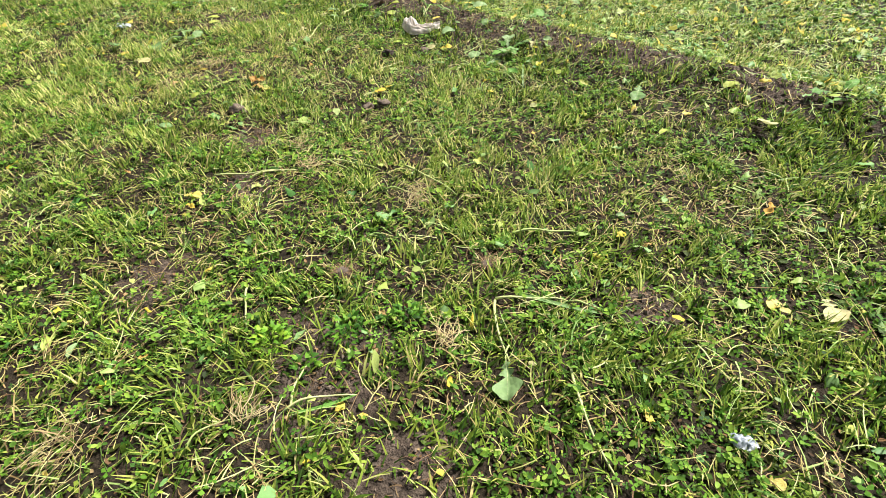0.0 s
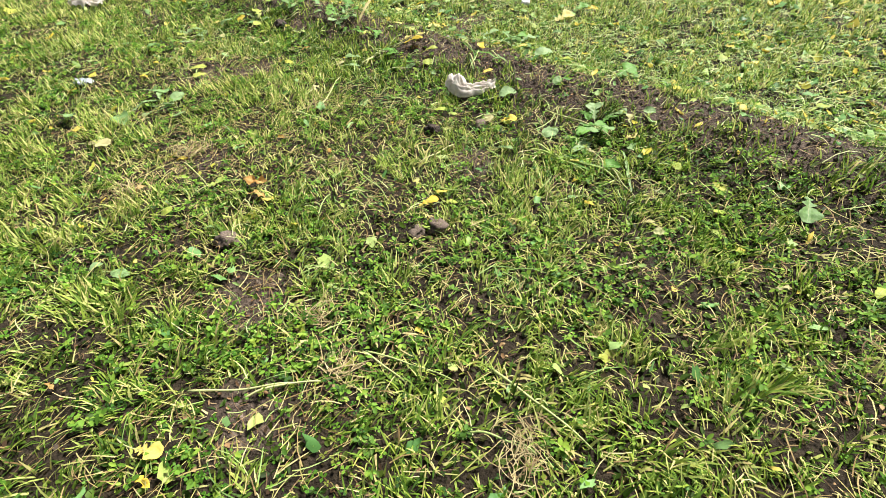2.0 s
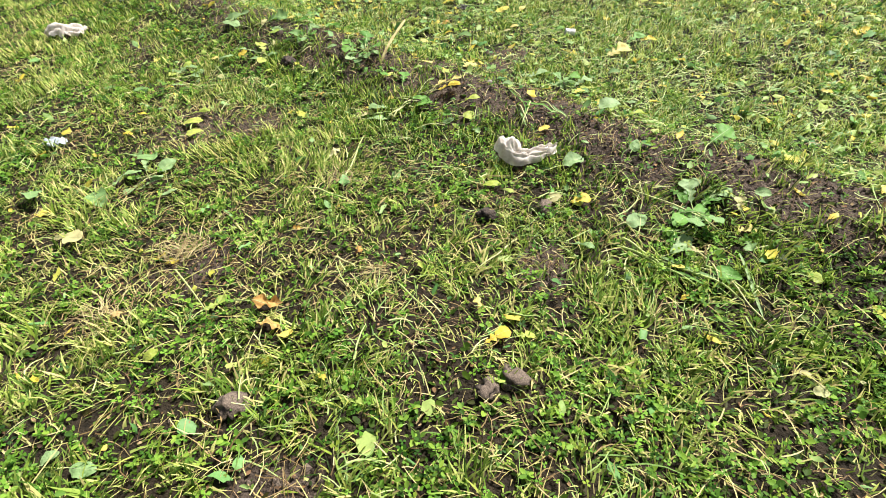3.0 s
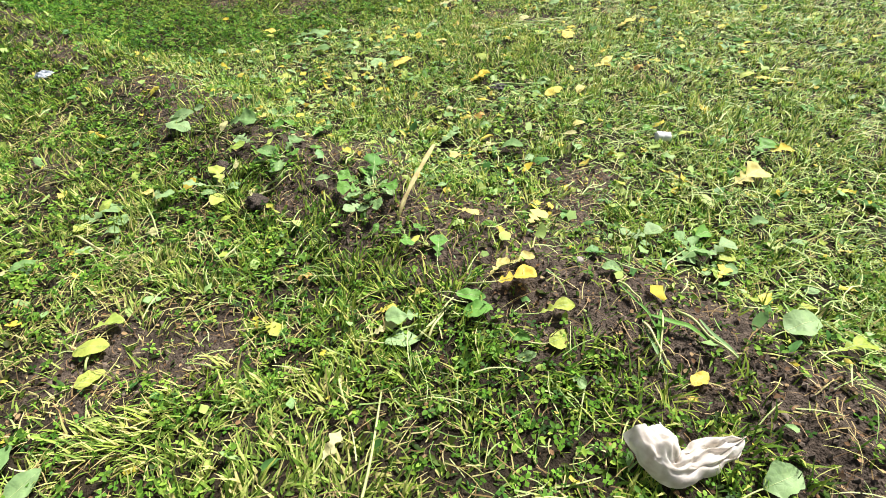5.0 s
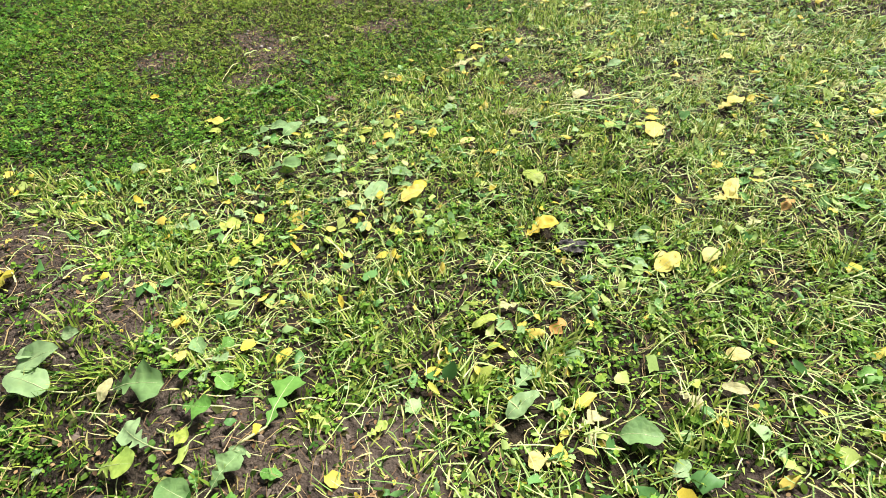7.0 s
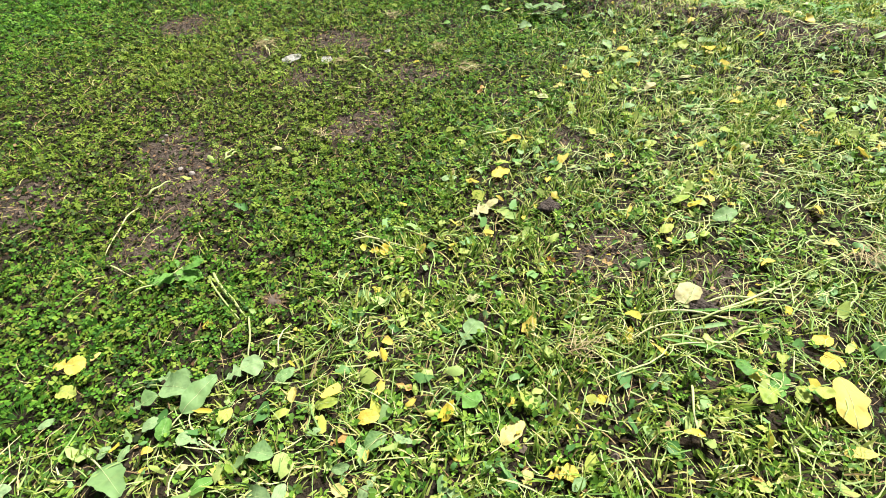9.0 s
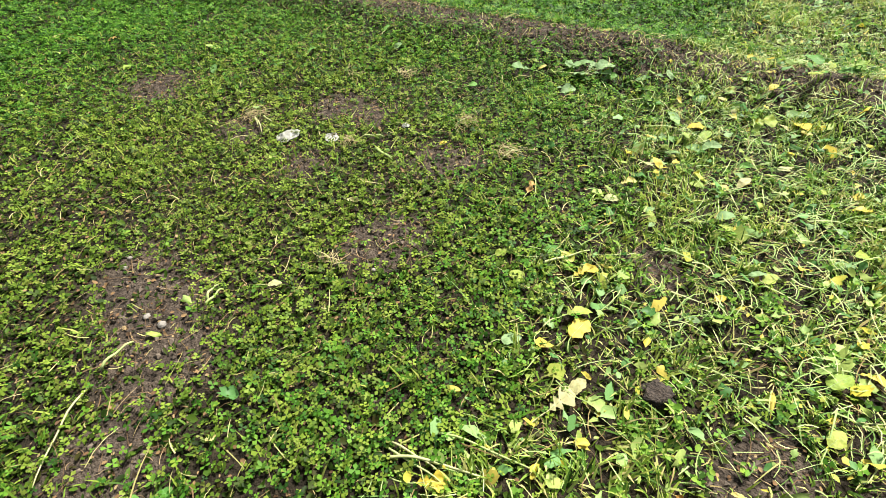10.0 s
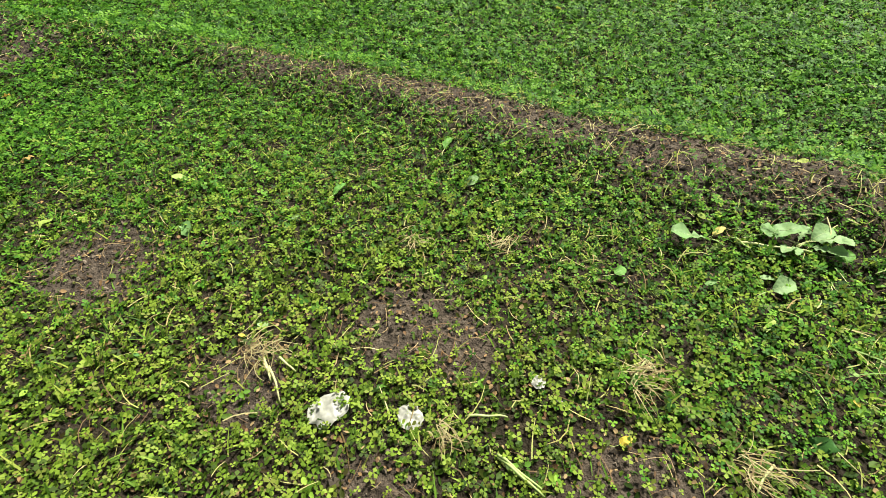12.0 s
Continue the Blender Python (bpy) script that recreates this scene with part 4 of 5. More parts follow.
leaf("green", "lobed", -2.41, 5.30, 0.207, 52)
leaf("green", "lobed", -2.16, 5.41, 0.195, -5)
leaf("green", "oval", -2.29, 6.12, 0.195, 4)
leaf("green", "oval", -2.14, 6.01, 0.191, 152)
leaf("yellow", "curled", -2.84, 6.18, 0.111, -6)
leaf("lime", "lobed", -1.86, 5.74, 0.150, 3)
leaf("green", "oval", -1.78, 5.44, 0.094, 39)
leaf("yellow", "oval", -1.65, 5.40, 0.061, 78)
leaf("yellow", "lobed", -1.03, 4.64, 0.103, 24)
leaf("green", "lobed", -0.85, 4.60, 0.165, -177)
leaf("bright", "oval", -0.73, 4.68, 0.135, -15)
leaf("bright", "lobed", -0.79, 4.85, 0.147, 83)
leaf("bright", "oval", -1.05, 5.03, 0.057, 53)
leaf("bright", "oval", -0.94, 5.01, 0.039, 67)
leaf("bright", "oval", -0.88, 5.04, 0.091, -47)
leaf("yellow", "lobed", -0.60, 4.73, 0.123, 41)
leaf("yellow", "lobed", -0.52, 4.77, 0.116, 9)
leaf("lime", "lobed", -0.45, 4.55, 0.152, 8)
leaf("yellow", "lobed", -0.70, 5.12, 0.129, -18)
leaf("yellow", "lobed", -0.41, 5.00, 0.161, 56)
leaf("bright", "oval", -0.56, 4.50, 0.096, -34)
leaf("lime", "oval", -0.44, 4.44, 0.115, 14)
leaf("yellow", "oval", -1.02, 6.87, 0.154, 26)
leaf("yellow", "oval", -0.06, 6.33, 0.161, 22)
leaf("pale", "lobed", -0.53, 5.74, 0.117, 25)
leaf("green", "oval", -0.73, 5.79, 0.156, 29)
leaf("pale", "oval", -0.06, 5.83, 0.093, -30)
leaf("brown", "curled", -0.53, 6.07, 0.132, 46)
leaf("pale", "curled", -0.69, 6.22, 0.100, 6)
leaf("yellow", "lobed", -0.51, 6.58, 0.180, 10)
leaf("yellow", "lobed", 1.38, 6.29, 0.139, 3)
leaf("yellow", "lobed", 0.61, 5.29, 0.225, 23)
leaf("yellow", "oval", 0.66, 5.21, 0.035, -30)
leaf("yellow", "lobed", 0.91, 5.53, 0.142, 9)
leaf("bright", "lobed", 0.81, 5.52, 0.205, 31)
leaf("yellow", "oval", 0.28, 7.20, 0.200, 65)
leaf("yellow", "curled", 0.86, 7.59, 0.139, 25)
leaf("green", "lobed", 0.12, 4.77, 0.209, 26)
leaf("lime", "oval", 0.19, 4.60, 0.064, -41)
leaf("yellow", "lobed", 0.24, 4.68, 0.123, 42)
leaf("bright", "oval", 0.36, 4.98, 0.140, -160)
leaf("green", "oval", 0.54, 5.01, 0.090, -19)
leaf("green", "lobed", 0.00, 4.93, 0.166, 13)
leaf("green", "lobed", -0.70, 5.87, 0.158, 40)
leaf("lime", "oval", -0.79, 6.14, 0.120, 11)
leaf("lime", "oval", -0.75, 6.05, 0.062, 4)
leaf("yellow", "oval", -0.52, 5.80, 0.102, 24)
leaf("yellow", "curled", -0.53, 5.81, 0.076, -145)
leaf("green", "oval", -0.42, 5.71, 0.144, -15)
leaf("yellow", "lobed", -0.61, 5.66, 0.106, 179)
leaf("pale", "oval", -0.52, 5.70, 0.045, 30)
leaf("pale", "lobed", -0.20, 5.83, 0.100, -40)
leaf("yellow", "oval", 0.01, 5.93, 0.090, 4)
leaf("yellow", "oval", -0.13, 5.73, 0.059, -21)
leaf("lime", "lobed", -1.14, 5.76, 0.092, 38)
leaf("lime", "oval", -1.31, 5.84, 0.053, -14)
leaf("green", "oval", -2.17, 6.21, 0.093, -20)
leaf("green", "oval", -2.20, 6.15, 0.131, 169)
leaf("green", "oval", -2.23, 6.12, 0.058, -138)
leaf("green", "lobed", -1.90, 5.97, 0.215, -2)
leaf("lime", "lobed", -1.68, 5.80, 0.097, -12)
leaf("green", "lobed", -1.73, 5.78, 0.144, 156)
leaf("bright", "lobed", -1.66, 5.88, 0.129, -24)
leaf("bright", "lobed", -1.63, 6.01, 0.148, -46)
leaf("bright", "lobed", -1.41, 5.80, 0.240, 74)
leaf("bright", "oval", -1.40, 5.67, 0.073, -15)
leaf("yellow", "lobed", -2.04, 6.43, 0.099, 20)
leaf("yellow", "oval", -1.76, 6.05, 0.079, 34)
leaf("yellow", "oval", -0.04, 6.40, 0.076, 11)
leaf("green", "oval", -0.15, 6.41, 0.112, -52)
leaf("green", "oval", -0.08, 6.52, 0.142, -3)
leaf("yellow", "oval", 0.15, 6.35, 0.110, 44)
leaf("yellow", "lobed", -1.01, 6.89, 0.170, 42)
leaf("green", "oval", -1.18, 6.91, 0.195, 57)
leaf("green", "oval", -2.39, 7.29, 0.103, 46)
leaf("yellow", "oval", -2.26, 7.29, 0.095, -2)
leaf("yellow", "oval", -2.02, 6.88, 0.063, 34)
leaf("lime", "lobed", -1.83, 6.75, 0.151, 42)
leaf("green", "lobed", -2.02, 6.82, 0.138, -11)
leaf("yellow", "oval", 0.20, 7.14, 0.098, -1)
leaf("yellow", "lobed", 0.75, 7.46, 0.193, 10)
leaf("yellow", "lobed", 0.34, 6.70, 0.152, 1)
leaf("yellow", "oval", 0.42, 6.71, 0.154, 54)
leaf("yellow", "oval", -0.70, 7.29, 0.126, 44)
leaf("bright", "lobed", 0.85, 6.65, 0.181, -24)
leaf("green", "oval", -1.44, 5.72, 0.067, 162)
leaf("green", "lobed", -2.34, 6.47, 0.121, 55)
leaf("green", "oval", -1.74, 7.63, 0.142, -19)
leaf("green", "oval", -1.65, 7.52, 0.177, 54)
leaf("green", "lobed", -1.69, 7.21, 0.240, -4)
leaf("green", "oval", -1.84, 7.38, 0.192, -42)
leaf("green", "oval", -1.07, 7.11, 0.149, -25)
leaf("bright", "oval", -0.61, 6.83, 0.091, 3)
leaf("lime", "oval", -0.42, 7.03, 0.157, -73)
leaf("yellow", "curled", -0.74, 6.45, 0.073, 14)
leaf("green", "oval", -0.51, 5.97, 0.095, 15)
leaf("pale", "lobed", 0.40, 6.52, 0.104, 26)
leaf("yellow", "oval", 0.35, 7.49, 0.087, -18)
leaf("yellow", "oval", 0.32, 7.39, 0.125, 25)
leaf("bright", "oval", 0.12, 7.35, 0.123, 24)
leaf("bright", "oval", 0.08, 7.35, 0.059, 162)
leaf("yellow", "oval", 0.09, 7.38, 0.077, 43)
leaf("lime", "oval", 0.18, 7.30, 0.084, 34)
leaf("pale", "oval", 0.01, 7.71, 0.131, 30)
leaf("pale", "oval", 0.02, 7.69, 0.081, 1)
leaf("pale", "oval", -0.72, 7.84, 0.065, 9)
leaf("yellow", "lobed", -1.07, 8.14, 0.107, -1)
leaf("yellow", "oval", -0.99, 8.06, 0.075, 15)
leaf("green", "lobed", -1.54, 7.62, 0.154, 27)
leaf("green", "lobed", -1.82, 7.55, 0.114, 35)
leaf("green", "lobed", -1.77, 7.66, 0.138, -1)
leaf("bright", "lobed", -1.92, 8.09, 0.224, 21)
leaf("yellow", "lobed", -2.15, 7.76, 0.141, -4)
leaf("yellow", "oval", -2.03, 7.77, 0.049, 38)
leaf("green", "oval", -1.42, 7.37, 0.106, -27)
leaf("lime", "oval", -1.50, 7.52, 0.073, -114)
leaf("yellow", "oval", -1.11, 7.42, 0.084, 7)
leaf("green", "oval", -1.09, 7.34, 0.088, 16)
leaf("brown", "lobed", -1.19, 7.36, 0.072, 9)
leaf("lime", "oval", -1.24, 7.49, 0.094, -5)
leaf("yellow", "oval", -0.66, 7.40, 0.045, 38)
leaf("bright", "lobed", -0.82, 7.48, 0.128, -46)
leaf("yellow", "lobed", -0.60, 7.19, 0.112, -0)
leaf("yellow", "oval", -1.74, 7.41, 0.046, 7)
leaf("pale", "oval", -1.63, 7.35, 0.051, 11)
leaf("yellow", "oval", -1.73, 7.36, 0.036, 1)
leaf("green", "oval", -1.84, 7.45, 0.057, -121)
leaf("bright", "oval", -1.57, 7.28, 0.094, 12)
leaf("green", "oval", -1.18, 7.29, 0.063, 1)
leaf("green", "lobed", -0.77, 7.64, 0.143, 52)
leaf("yellow", "oval", -0.49, 8.53, 0.134, 33)
leaf("pale", "lobed", -0.64, 8.29, 0.130, 24)
leaf("pale", "oval", -0.56, 8.34, 0.083, 16)
leaf("lime", "oval", 0.10, 8.05, 0.086, 20)
leaf("yellow", "lobed", 0.34, 8.24, 0.094, -39)
leaf("green", "oval", 0.33, 8.08, 0.132, 2)
leaf("lime", "oval", 0.22, 8.21, 0.107, 12)
leaf("yellow", "lobed", 0.66, 7.89, 0.081, -10)
leaf("yellow", "oval", 0.51, 9.17, 0.107, 20)
leaf("lime", "oval", 0.52, 9.55, 0.117, 26)
leaf("brown", "curled", -0.99, 7.53, 0.074, -28)
leaf("yellow", "oval", -1.08, 7.64, 0.054, 8)
leaf("brown", "curled", -0.08, 7.12, 0.046, -18)
leaf("brown", "curled", -0.38, 8.00, 0.057, -40)
leaf("green", "oval", -1.26, 7.40, 0.058, 9)
leaf("green", "oval", -1.71, 7.51, 0.068, -143)
leaf("lime", "oval", -1.37, 7.47, 0.068, 7)
leaf("green", "oval", -2.10, 7.54, 0.062, 28)
leaf("lime", "oval", -2.09, 7.67, 0.088, -20)
leaf("green", "oval", -1.00, 7.36, 0.076, -34)
leaf("yellow", "lobed", -0.39, 8.80, 0.119, 9)
leaf("lime", "lobed", -0.50, 8.62, 0.143, 10)
leaf("green", "oval", -0.73, 8.56, 0.091, -9)
leaf("green", "oval", -0.73, 8.49, 0.048, -127)
leaf("lime", "oval", -0.63, 8.86, 0.080, -20)
leaf("green", "oval", -0.06, 8.54, 0.050, -33)
leaf("lime", "oval", 0.16, 8.50, 0.058, -22)
leaf("lime", "oval", 0.28, 8.64, 0.082, 5)
leaf("brown", "curled", -0.43, 9.33, 0.108, 51)
leaf("yellow", "oval", 0.51, 9.66, 0.113, -26)
leaf("yellow", "lobed", 0.01, 9.31, 0.089, -4)
leaf("green", "oval", 0.51, 9.85, 0.144, -89)
leaf("green", "oval", 0.49, 9.48, 0.121, -29)
leaf("green", "oval", 0.31, 9.50, 0.104, -54)
leaf("green", "oval", 0.30, 8.99, 0.094, -3)
leaf("lime", "oval", 0.31, 9.24, 0.076, -42)
leaf("lime", "lobed", 0.82, 9.60, 0.154, -12)
leaf("pale", "oval", -1.58, 8.98, 0.070, 1)
leaf("pale", "curled", -1.26, 9.46, 0.098, -41)
leaf("brown", "curled", -3.17, 11.87, 0.096, 4)
leaf("green", "lobed", -0.07, 10.51, 0.177, 160)
leaf("yellow", "oval", -0.03, 10.53, 0.075, 23)
leaf("green", "oval", 0.16, 10.47, 0.173, -15)
leaf("green", "oval", 0.30, 10.40, 0.132, 14)
leaf("green", "oval", 0.02, 10.23, 0.118, 3)
leaf("green", "oval", 0.02, 10.30, 0.062, -34)
leaf("bright", "oval", 0.33, 10.31, 0.084, -22)
leaf("yellow", "oval", -0.77, 9.82, 0.049, 10)
leaf("bright", "oval", -0.50, 10.43, 0.068, 16)
leaf("lime", "lobed", 0.46, 10.79, 0.089, -35)
leaf("green", "oval", -0.92, 11.09, 0.076, 19)
leaf("bright", "oval", -0.97, 11.37, 0.116, 52)
leaf("brown", "curled", -3.64, 12.77, 0.078, 16)
leaf("yellow", "curled", -2.75, 11.33, 0.038, 25)
leaf("lime", "oval", -0.02, 10.61, 0.054, 109)
leaf("green", "oval", -0.15, 10.31, 0.060, -175)
leaf("green", "oval", 0.03, 3.96, 0.141, 7)
leaf("bright", "lobed", 0.46, 3.71, 0.124, -55)
leaf("bright", "lobed", 0.44, 3.56, 0.180, -5)
leaf("green", "oval", 0.38, 3.38, 0.113, 22)
leaf("green", "oval", 0.34, 3.33, 0.100, 19)
leaf("bright", "oval", 0.46, 3.23, 0.128, -24)
leaf("green", "lobed", -0.05, 3.43, 0.141, -28)
leaf("green", "oval", 0.22, 3.53, 0.124, 15)
leaf("green", "oval", 0.78, 3.61, 0.079, -19)
leaf("yellow", "lobed", 0.64, 3.43, 0.101, -0)
leaf("yellow", "lobed", 0.01, 3.69, 0.123, 13)
leaf("pale", "oval", -0.09, 3.72, 0.094, 9)
leaf("lime", "oval", -0.37, 3.86, 0.108, -23)
leaf("lime", "lobed", -1.46, 3.11, 0.118, 38)
leaf("lime", "oval", -1.60, 2.91, 0.074, 10)
leaf("brown", "curled", -1.29, 3.14, 0.153, -15)
leaf("brown", "curled", -1.25, 3.05, 0.128, -23)
leaf("brown", "curled", -1.79, 3.05, 0.091, 52)
leaf("green", "lobed", -2.24, 4.22, 0.240, -31)
leaf("green", "lobed", -2.04, 3.91, 0.127, 44)
leaf("green", "oval", -2.27, 3.89, 0.167, -43)
leaf("pale", "lobed", -2.28, 3.56, 0.165, -13)
leaf("pale", "curled", -1.15, 4.11, 0.122, 60)
leaf("lime", "oval", -2.09, 4.56, 0.158, 2)
leaf("pale", "lobed", -1.03, 4.55, 0.106, 29)
leaf("green", "oval", -0.99, 4.50, 0.155, 5)
leaf("bright", "oval", -0.71, 4.59, 0.131, 2)
leaf("green", "oval", -0.55, 4.40, 0.081, 1)
leaf("yellow", "lobed", -0.58, 4.69, 0.181, 2)
leaf("yellow", "oval", -0.04, 4.26, 0.085, 21)
leaf("green", "oval", 0.36, 3.97, 0.095, 45)
leaf("lime", "lobed", 0.43, 4.32, 0.156, 12)
leaf("yellow", "lobed", -0.44, 2.94, 0.128, 22)
leaf("lime", "lobed", -0.33, 2.96, 0.090, 11)
leaf("green", "oval", -2.57, 4.99, 0.122, 31)

# drifts of smaller leaves where the crop was pulled
for cx, cy, reach, count in ((-1.45, 7.25, 0.32, 18), (-0.9, 7.2, 0.28, 9), (-1.2, 6.9, 0.3, 12), (-1.75, 7.0, 0.3, 10), (0.35, 9.3, 0.35, 14),
                             (0.75, 9.5, 0.4, 14), (0.2, 4.78, 0.28, 10), (1.0, 7.0, 0.5, 12), (-1.9, 5.5, 0.35, 12), (-2.4, 5.2, 0.3, 8), (0.55, 3.5, 0.25, 8),
                             (1.3, 8.6, 0.6, 16), (1.7, 7.4, 0.6, 12), (1.6, 5.6, 0.6, 10)):
    for _ in range(count):
        px, py = cx + FLUSH.normal(0, reach * 0.6), cy + FLUSH.normal(0, reach * 0.6)
        leaf(("green", "green", "green", "lime", "bright", "pale", "yellow")[FLUSH.randint(7)], ("oval", "lobed", "oval")[FLUSH.randint(3)],
             px, py, FLUSH.uniform(0.04, 0.10), FLUSH.uniform(0, 360))

stalk(0.20, 1.14, 0.22, 0.85)
stalk(0.20, 1.14, 0.47, 1.12)
stalk(0.47, 1.12, 0.61, 1.05)
stalk(-0.75, 1.23, -0.69, 1.01)
stalk(-0.47, 0.70, -0.44, 0.86)
stalk(-0.49, 0.70, -0.27, 0.74)
stalk(-0.75, 0.57, -0.64, 0.67)
stalk(0.42, 0.84, 0.47, 0.47)
stalk(0.30, 1.51, 0.60, 1.52)
stalk(-1.06, 3.89, -0.99, 4.35)
stalk(-0.60, 2.16, -0.30, 2.03)
stalk(-0.97, 1.99, -0.73, 2.04)
stalk(-0.27, 1.86, -0.08, 1.79)
stalk(-1.58, 4.84, -1.83, 5.18)
stalk(-1.22, 3.87, -0.98, 3.73)
stalk(0.28, 3.77, 0.61, 3.43)
stalk(0.28, 3.31, 0.53, 3.09)
stalk(0.45, 3.26, 0.55, 3.10)
stalk(0.15, 3.40, 0.38, 3.16)
stalk(-1.02, 3.38, -0.92, 3.31)
stalk(-0.35, 3.07, -0.22, 3.04)
stalk(-0.12, 4.47, -0.09, 4.32)
stalk(-0.15, 4.64, -0.10, 4.54)
stalk(0.01, 4.52, 0.12, 4.31)
stalk(-0.05, 4.50, -0.13, 4.30)
stalk(-0.84, 4.51, -0.74, 4.64)
stalk(-2.16, 5.00, -2.04, 5.07)
stalk(-2.01, 4.48, -2.03, 4.63)
stalk(-1.69, 4.99, -1.58, 5.16)
stalk(-1.13, 4.39, -1.09, 4.26)
stalk(-1.70, 5.60, -1.47, 5.58)
stalk(-1.59, 5.41, -1.48, 5.53)
stalk(-1.20, 5.46, -1.16, 5.57)
stalk(-0.52, 6.36, -0.47, 6.29)
stalk(0.24, 5.60, 0.29, 5.45)
stalk(0.18, 5.22, 0.29, 5.36)
stalk(-0.19, 5.30, -0.11, 5.38)
stalk(-0.37, 6.52, -0.10, 6.51)
stalk(-0.50, 6.34, -0.47, 6.24)
stalk(-0.03, 6.01, 0.15, 5.96)
stalk(-1.65, 6.07, -1.56, 6.12)
stalk(-1.51, 7.88, -1.48, 7.68)
stalk(-1.70, 8.14, -1.52, 7.88)
stalk(0.03, 7.64, 0.46, 7.75)
stalk(-0.09, 7.40, -0.16, 7.21)
stalk(-0.80, 7.51, -0.72, 7.41)
stalk(-0.57, 7.50, -0.48, 7.35)
stalk(-0.13, 7.58, 0.10, 7.50)
stalk(-0.10, 7.54, 0.12, 7.52)
stalk(0.12, 7.54, 0.24, 7.57)
stalk(-1.70, 8.11, -1.53, 7.89)
stalk(-2.16, 8.25, -1.95, 8.11)
stalk(-2.15, 8.63, -2.18, 8.30)
stalk(-1.13, 8.27, -1.00, 8.16)
stalk(-1.00, 8.28, -0.73, 8.12)
stalk(0.01, 7.82, 0.09, 7.86)
stalk(0.04, 7.62, 0.32, 7.67)
stalk(-0.14, 7.68, 0.24, 7.58)
stalk(-1.81, 8.92, -1.76, 9.00)
stalk(-0.34, 8.85, -0.27, 8.74)
stalk(-0.52, 8.88, -0.28, 8.92)
stalk(-1.79, 10.31, -1.75, 10.17)
stalk(-1.81, 10.35, -1.78, 10.26)
stalk(-1.76, 10.34, -1.70, 10.27)
stalk(-1.12, 9.87, -1.03, 9.75)
stalk(-1.18, 10.00, -1.06, 9.97)
stalk(-0.66, 9.98, -0.56, 10.06)
stalk(-0.38, 9.68, -0.48, 9.62)
stalk(0.03, 10.50, 0.06, 10.40)
stalk(0.03, 10.47, 0.29, 10.34)
stalk(-0.87, 4.52, -0.74, 4.67)
stalk(-1.62, 5.37, -1.47, 5.48)
stalk(-0.97, 4.53, -0.85, 4.57)
stalk(-0.50, 6.35, -0.47, 6.22)
stalk(-1.14, 8.25, -0.99, 8.12)
stalk(-1.71, 8.11, -1.54, 7.87)
stalk(-1.65, 3.33, -1.45, 3.11)
stalk(-0.75, 3.22, -0.58, 2.99)
stalk(0.50, 3.21, 0.56, 2.94)
stalk(-1.72, 4.99, -1.41, 4.98)
stalk(-1.15, 2.02, -0.79, 2.04)
stalk(-0.18, 2.07, 0.08, 1.80)
stalk(-1.81, 8.95, -1.78, 9.02)
stalk(-2.12, 8.69, -2.04, 8.79)
stalk(-1.12, 9.86, -1.03, 9.73)
stalk(-1.81, 10.33, -1.78, 10.25)
stalk(-1.60, 5.39, -1.47, 5.51)
stalk(-2.16, 5.39, -2.02, 5.16)
stalk(-1.66, 6.04, -1.56, 6.06)
stalk(-1.77, 6.09, -1.88, 6.15)
stalk(-2.41, 5.21, -2.09, 4.99)
stalk(-1.31, 4.82, -1.13, 4.84)
stalk(-1.15, 8.23, -0.87, 8.12)
stalk(0.06, 7.68, 0.39, 7.66)
stalk(-0.21, 7.58, 0.09, 7.63)
stalk(-0.26, 3.46, -0.45, 3.28)
stalk(0.18, 3.44, 0.29, 3.24)
stalk(0.43, 3.42, 0.45, 3.14)
stalk(-0.61, 2.16, -0.45, 2.02)
strap(-0.16, 4.63, -0.08, 4.40)
strap(-0.09, 4.49, 0.08, 4.38)
strap(-0.05, 4.51, -0.11, 4.35)
strap(-0.11, 7.57, 0.10, 7.46)
strap(0.01, 7.59, 0.15, 7.60)
strap(0.09, 7.53, 0.28, 7.57)
strap(-0.81, 7.55, -0.73, 7.39)
strap(0.60, 3.31, 0.56, 3.01)
strap(0.27, 3.25, 0.44, 3.12)
strap(-1.41, 5.80, -1.34, 6.04)
strap(-1.72, 5.00, -1.44, 5.02)
strap(0.31, 7.67, 0.06, 7.62)
strap(0.27, 7.63, -0.14, 7.68)
strap(0.28, 1.16, 0.61, 1.05)
strap(-0.27, 0.74, -0.48, 0.69)
strap(0.55, 3.09, 0.45, 3.28)
strap(0.46, 3.19, 0.29, 3.35)
strap(-0.10, 4.30, -0.12, 4.49)
strap(0.12, 4.31, 0.07, 4.48)
nest(-0.11, 1.82, 0.07)
nest(-0.60, 9.97, 0.06)
nest(-1.25, 9.95, 0.05)
nest(-1.22, 10.77, 0.05)
nest(-0.87, 10.68, 0.05)
nest(-1.65, 3.48, 0.09)
nest(-1.07, 3.92, 0.08)
nest(-1.65, 3.45, 0.08)
nest(-0.12, 1.76, 0.06)
nest(0.01, 0.96, 0.06)
nest(-1.84, 10.41, 0.06)
nest(-1.33, 9.07, 0.05)
nest(-0.60, 10.03, 0.06)
nest(-1.13, 0.59, 0.10)
nest(-0.61, 0.72, 0.07)
nest(-1.85, 3.10, 0.10)
nest(-2.06, 4.98, 0.08)
nest(-0.79, 2.33, 0.06)
nest(-0.67, 2.10, 0.07)
nest(-0.83, 3.28, 0.06)
nest(0.77, 7.79, 0.08)
nest(-0.37, 7.57, 0.06)
nest(-1.79, 10.35, 0.06)
nest(-0.43, 9.66, 0.07)
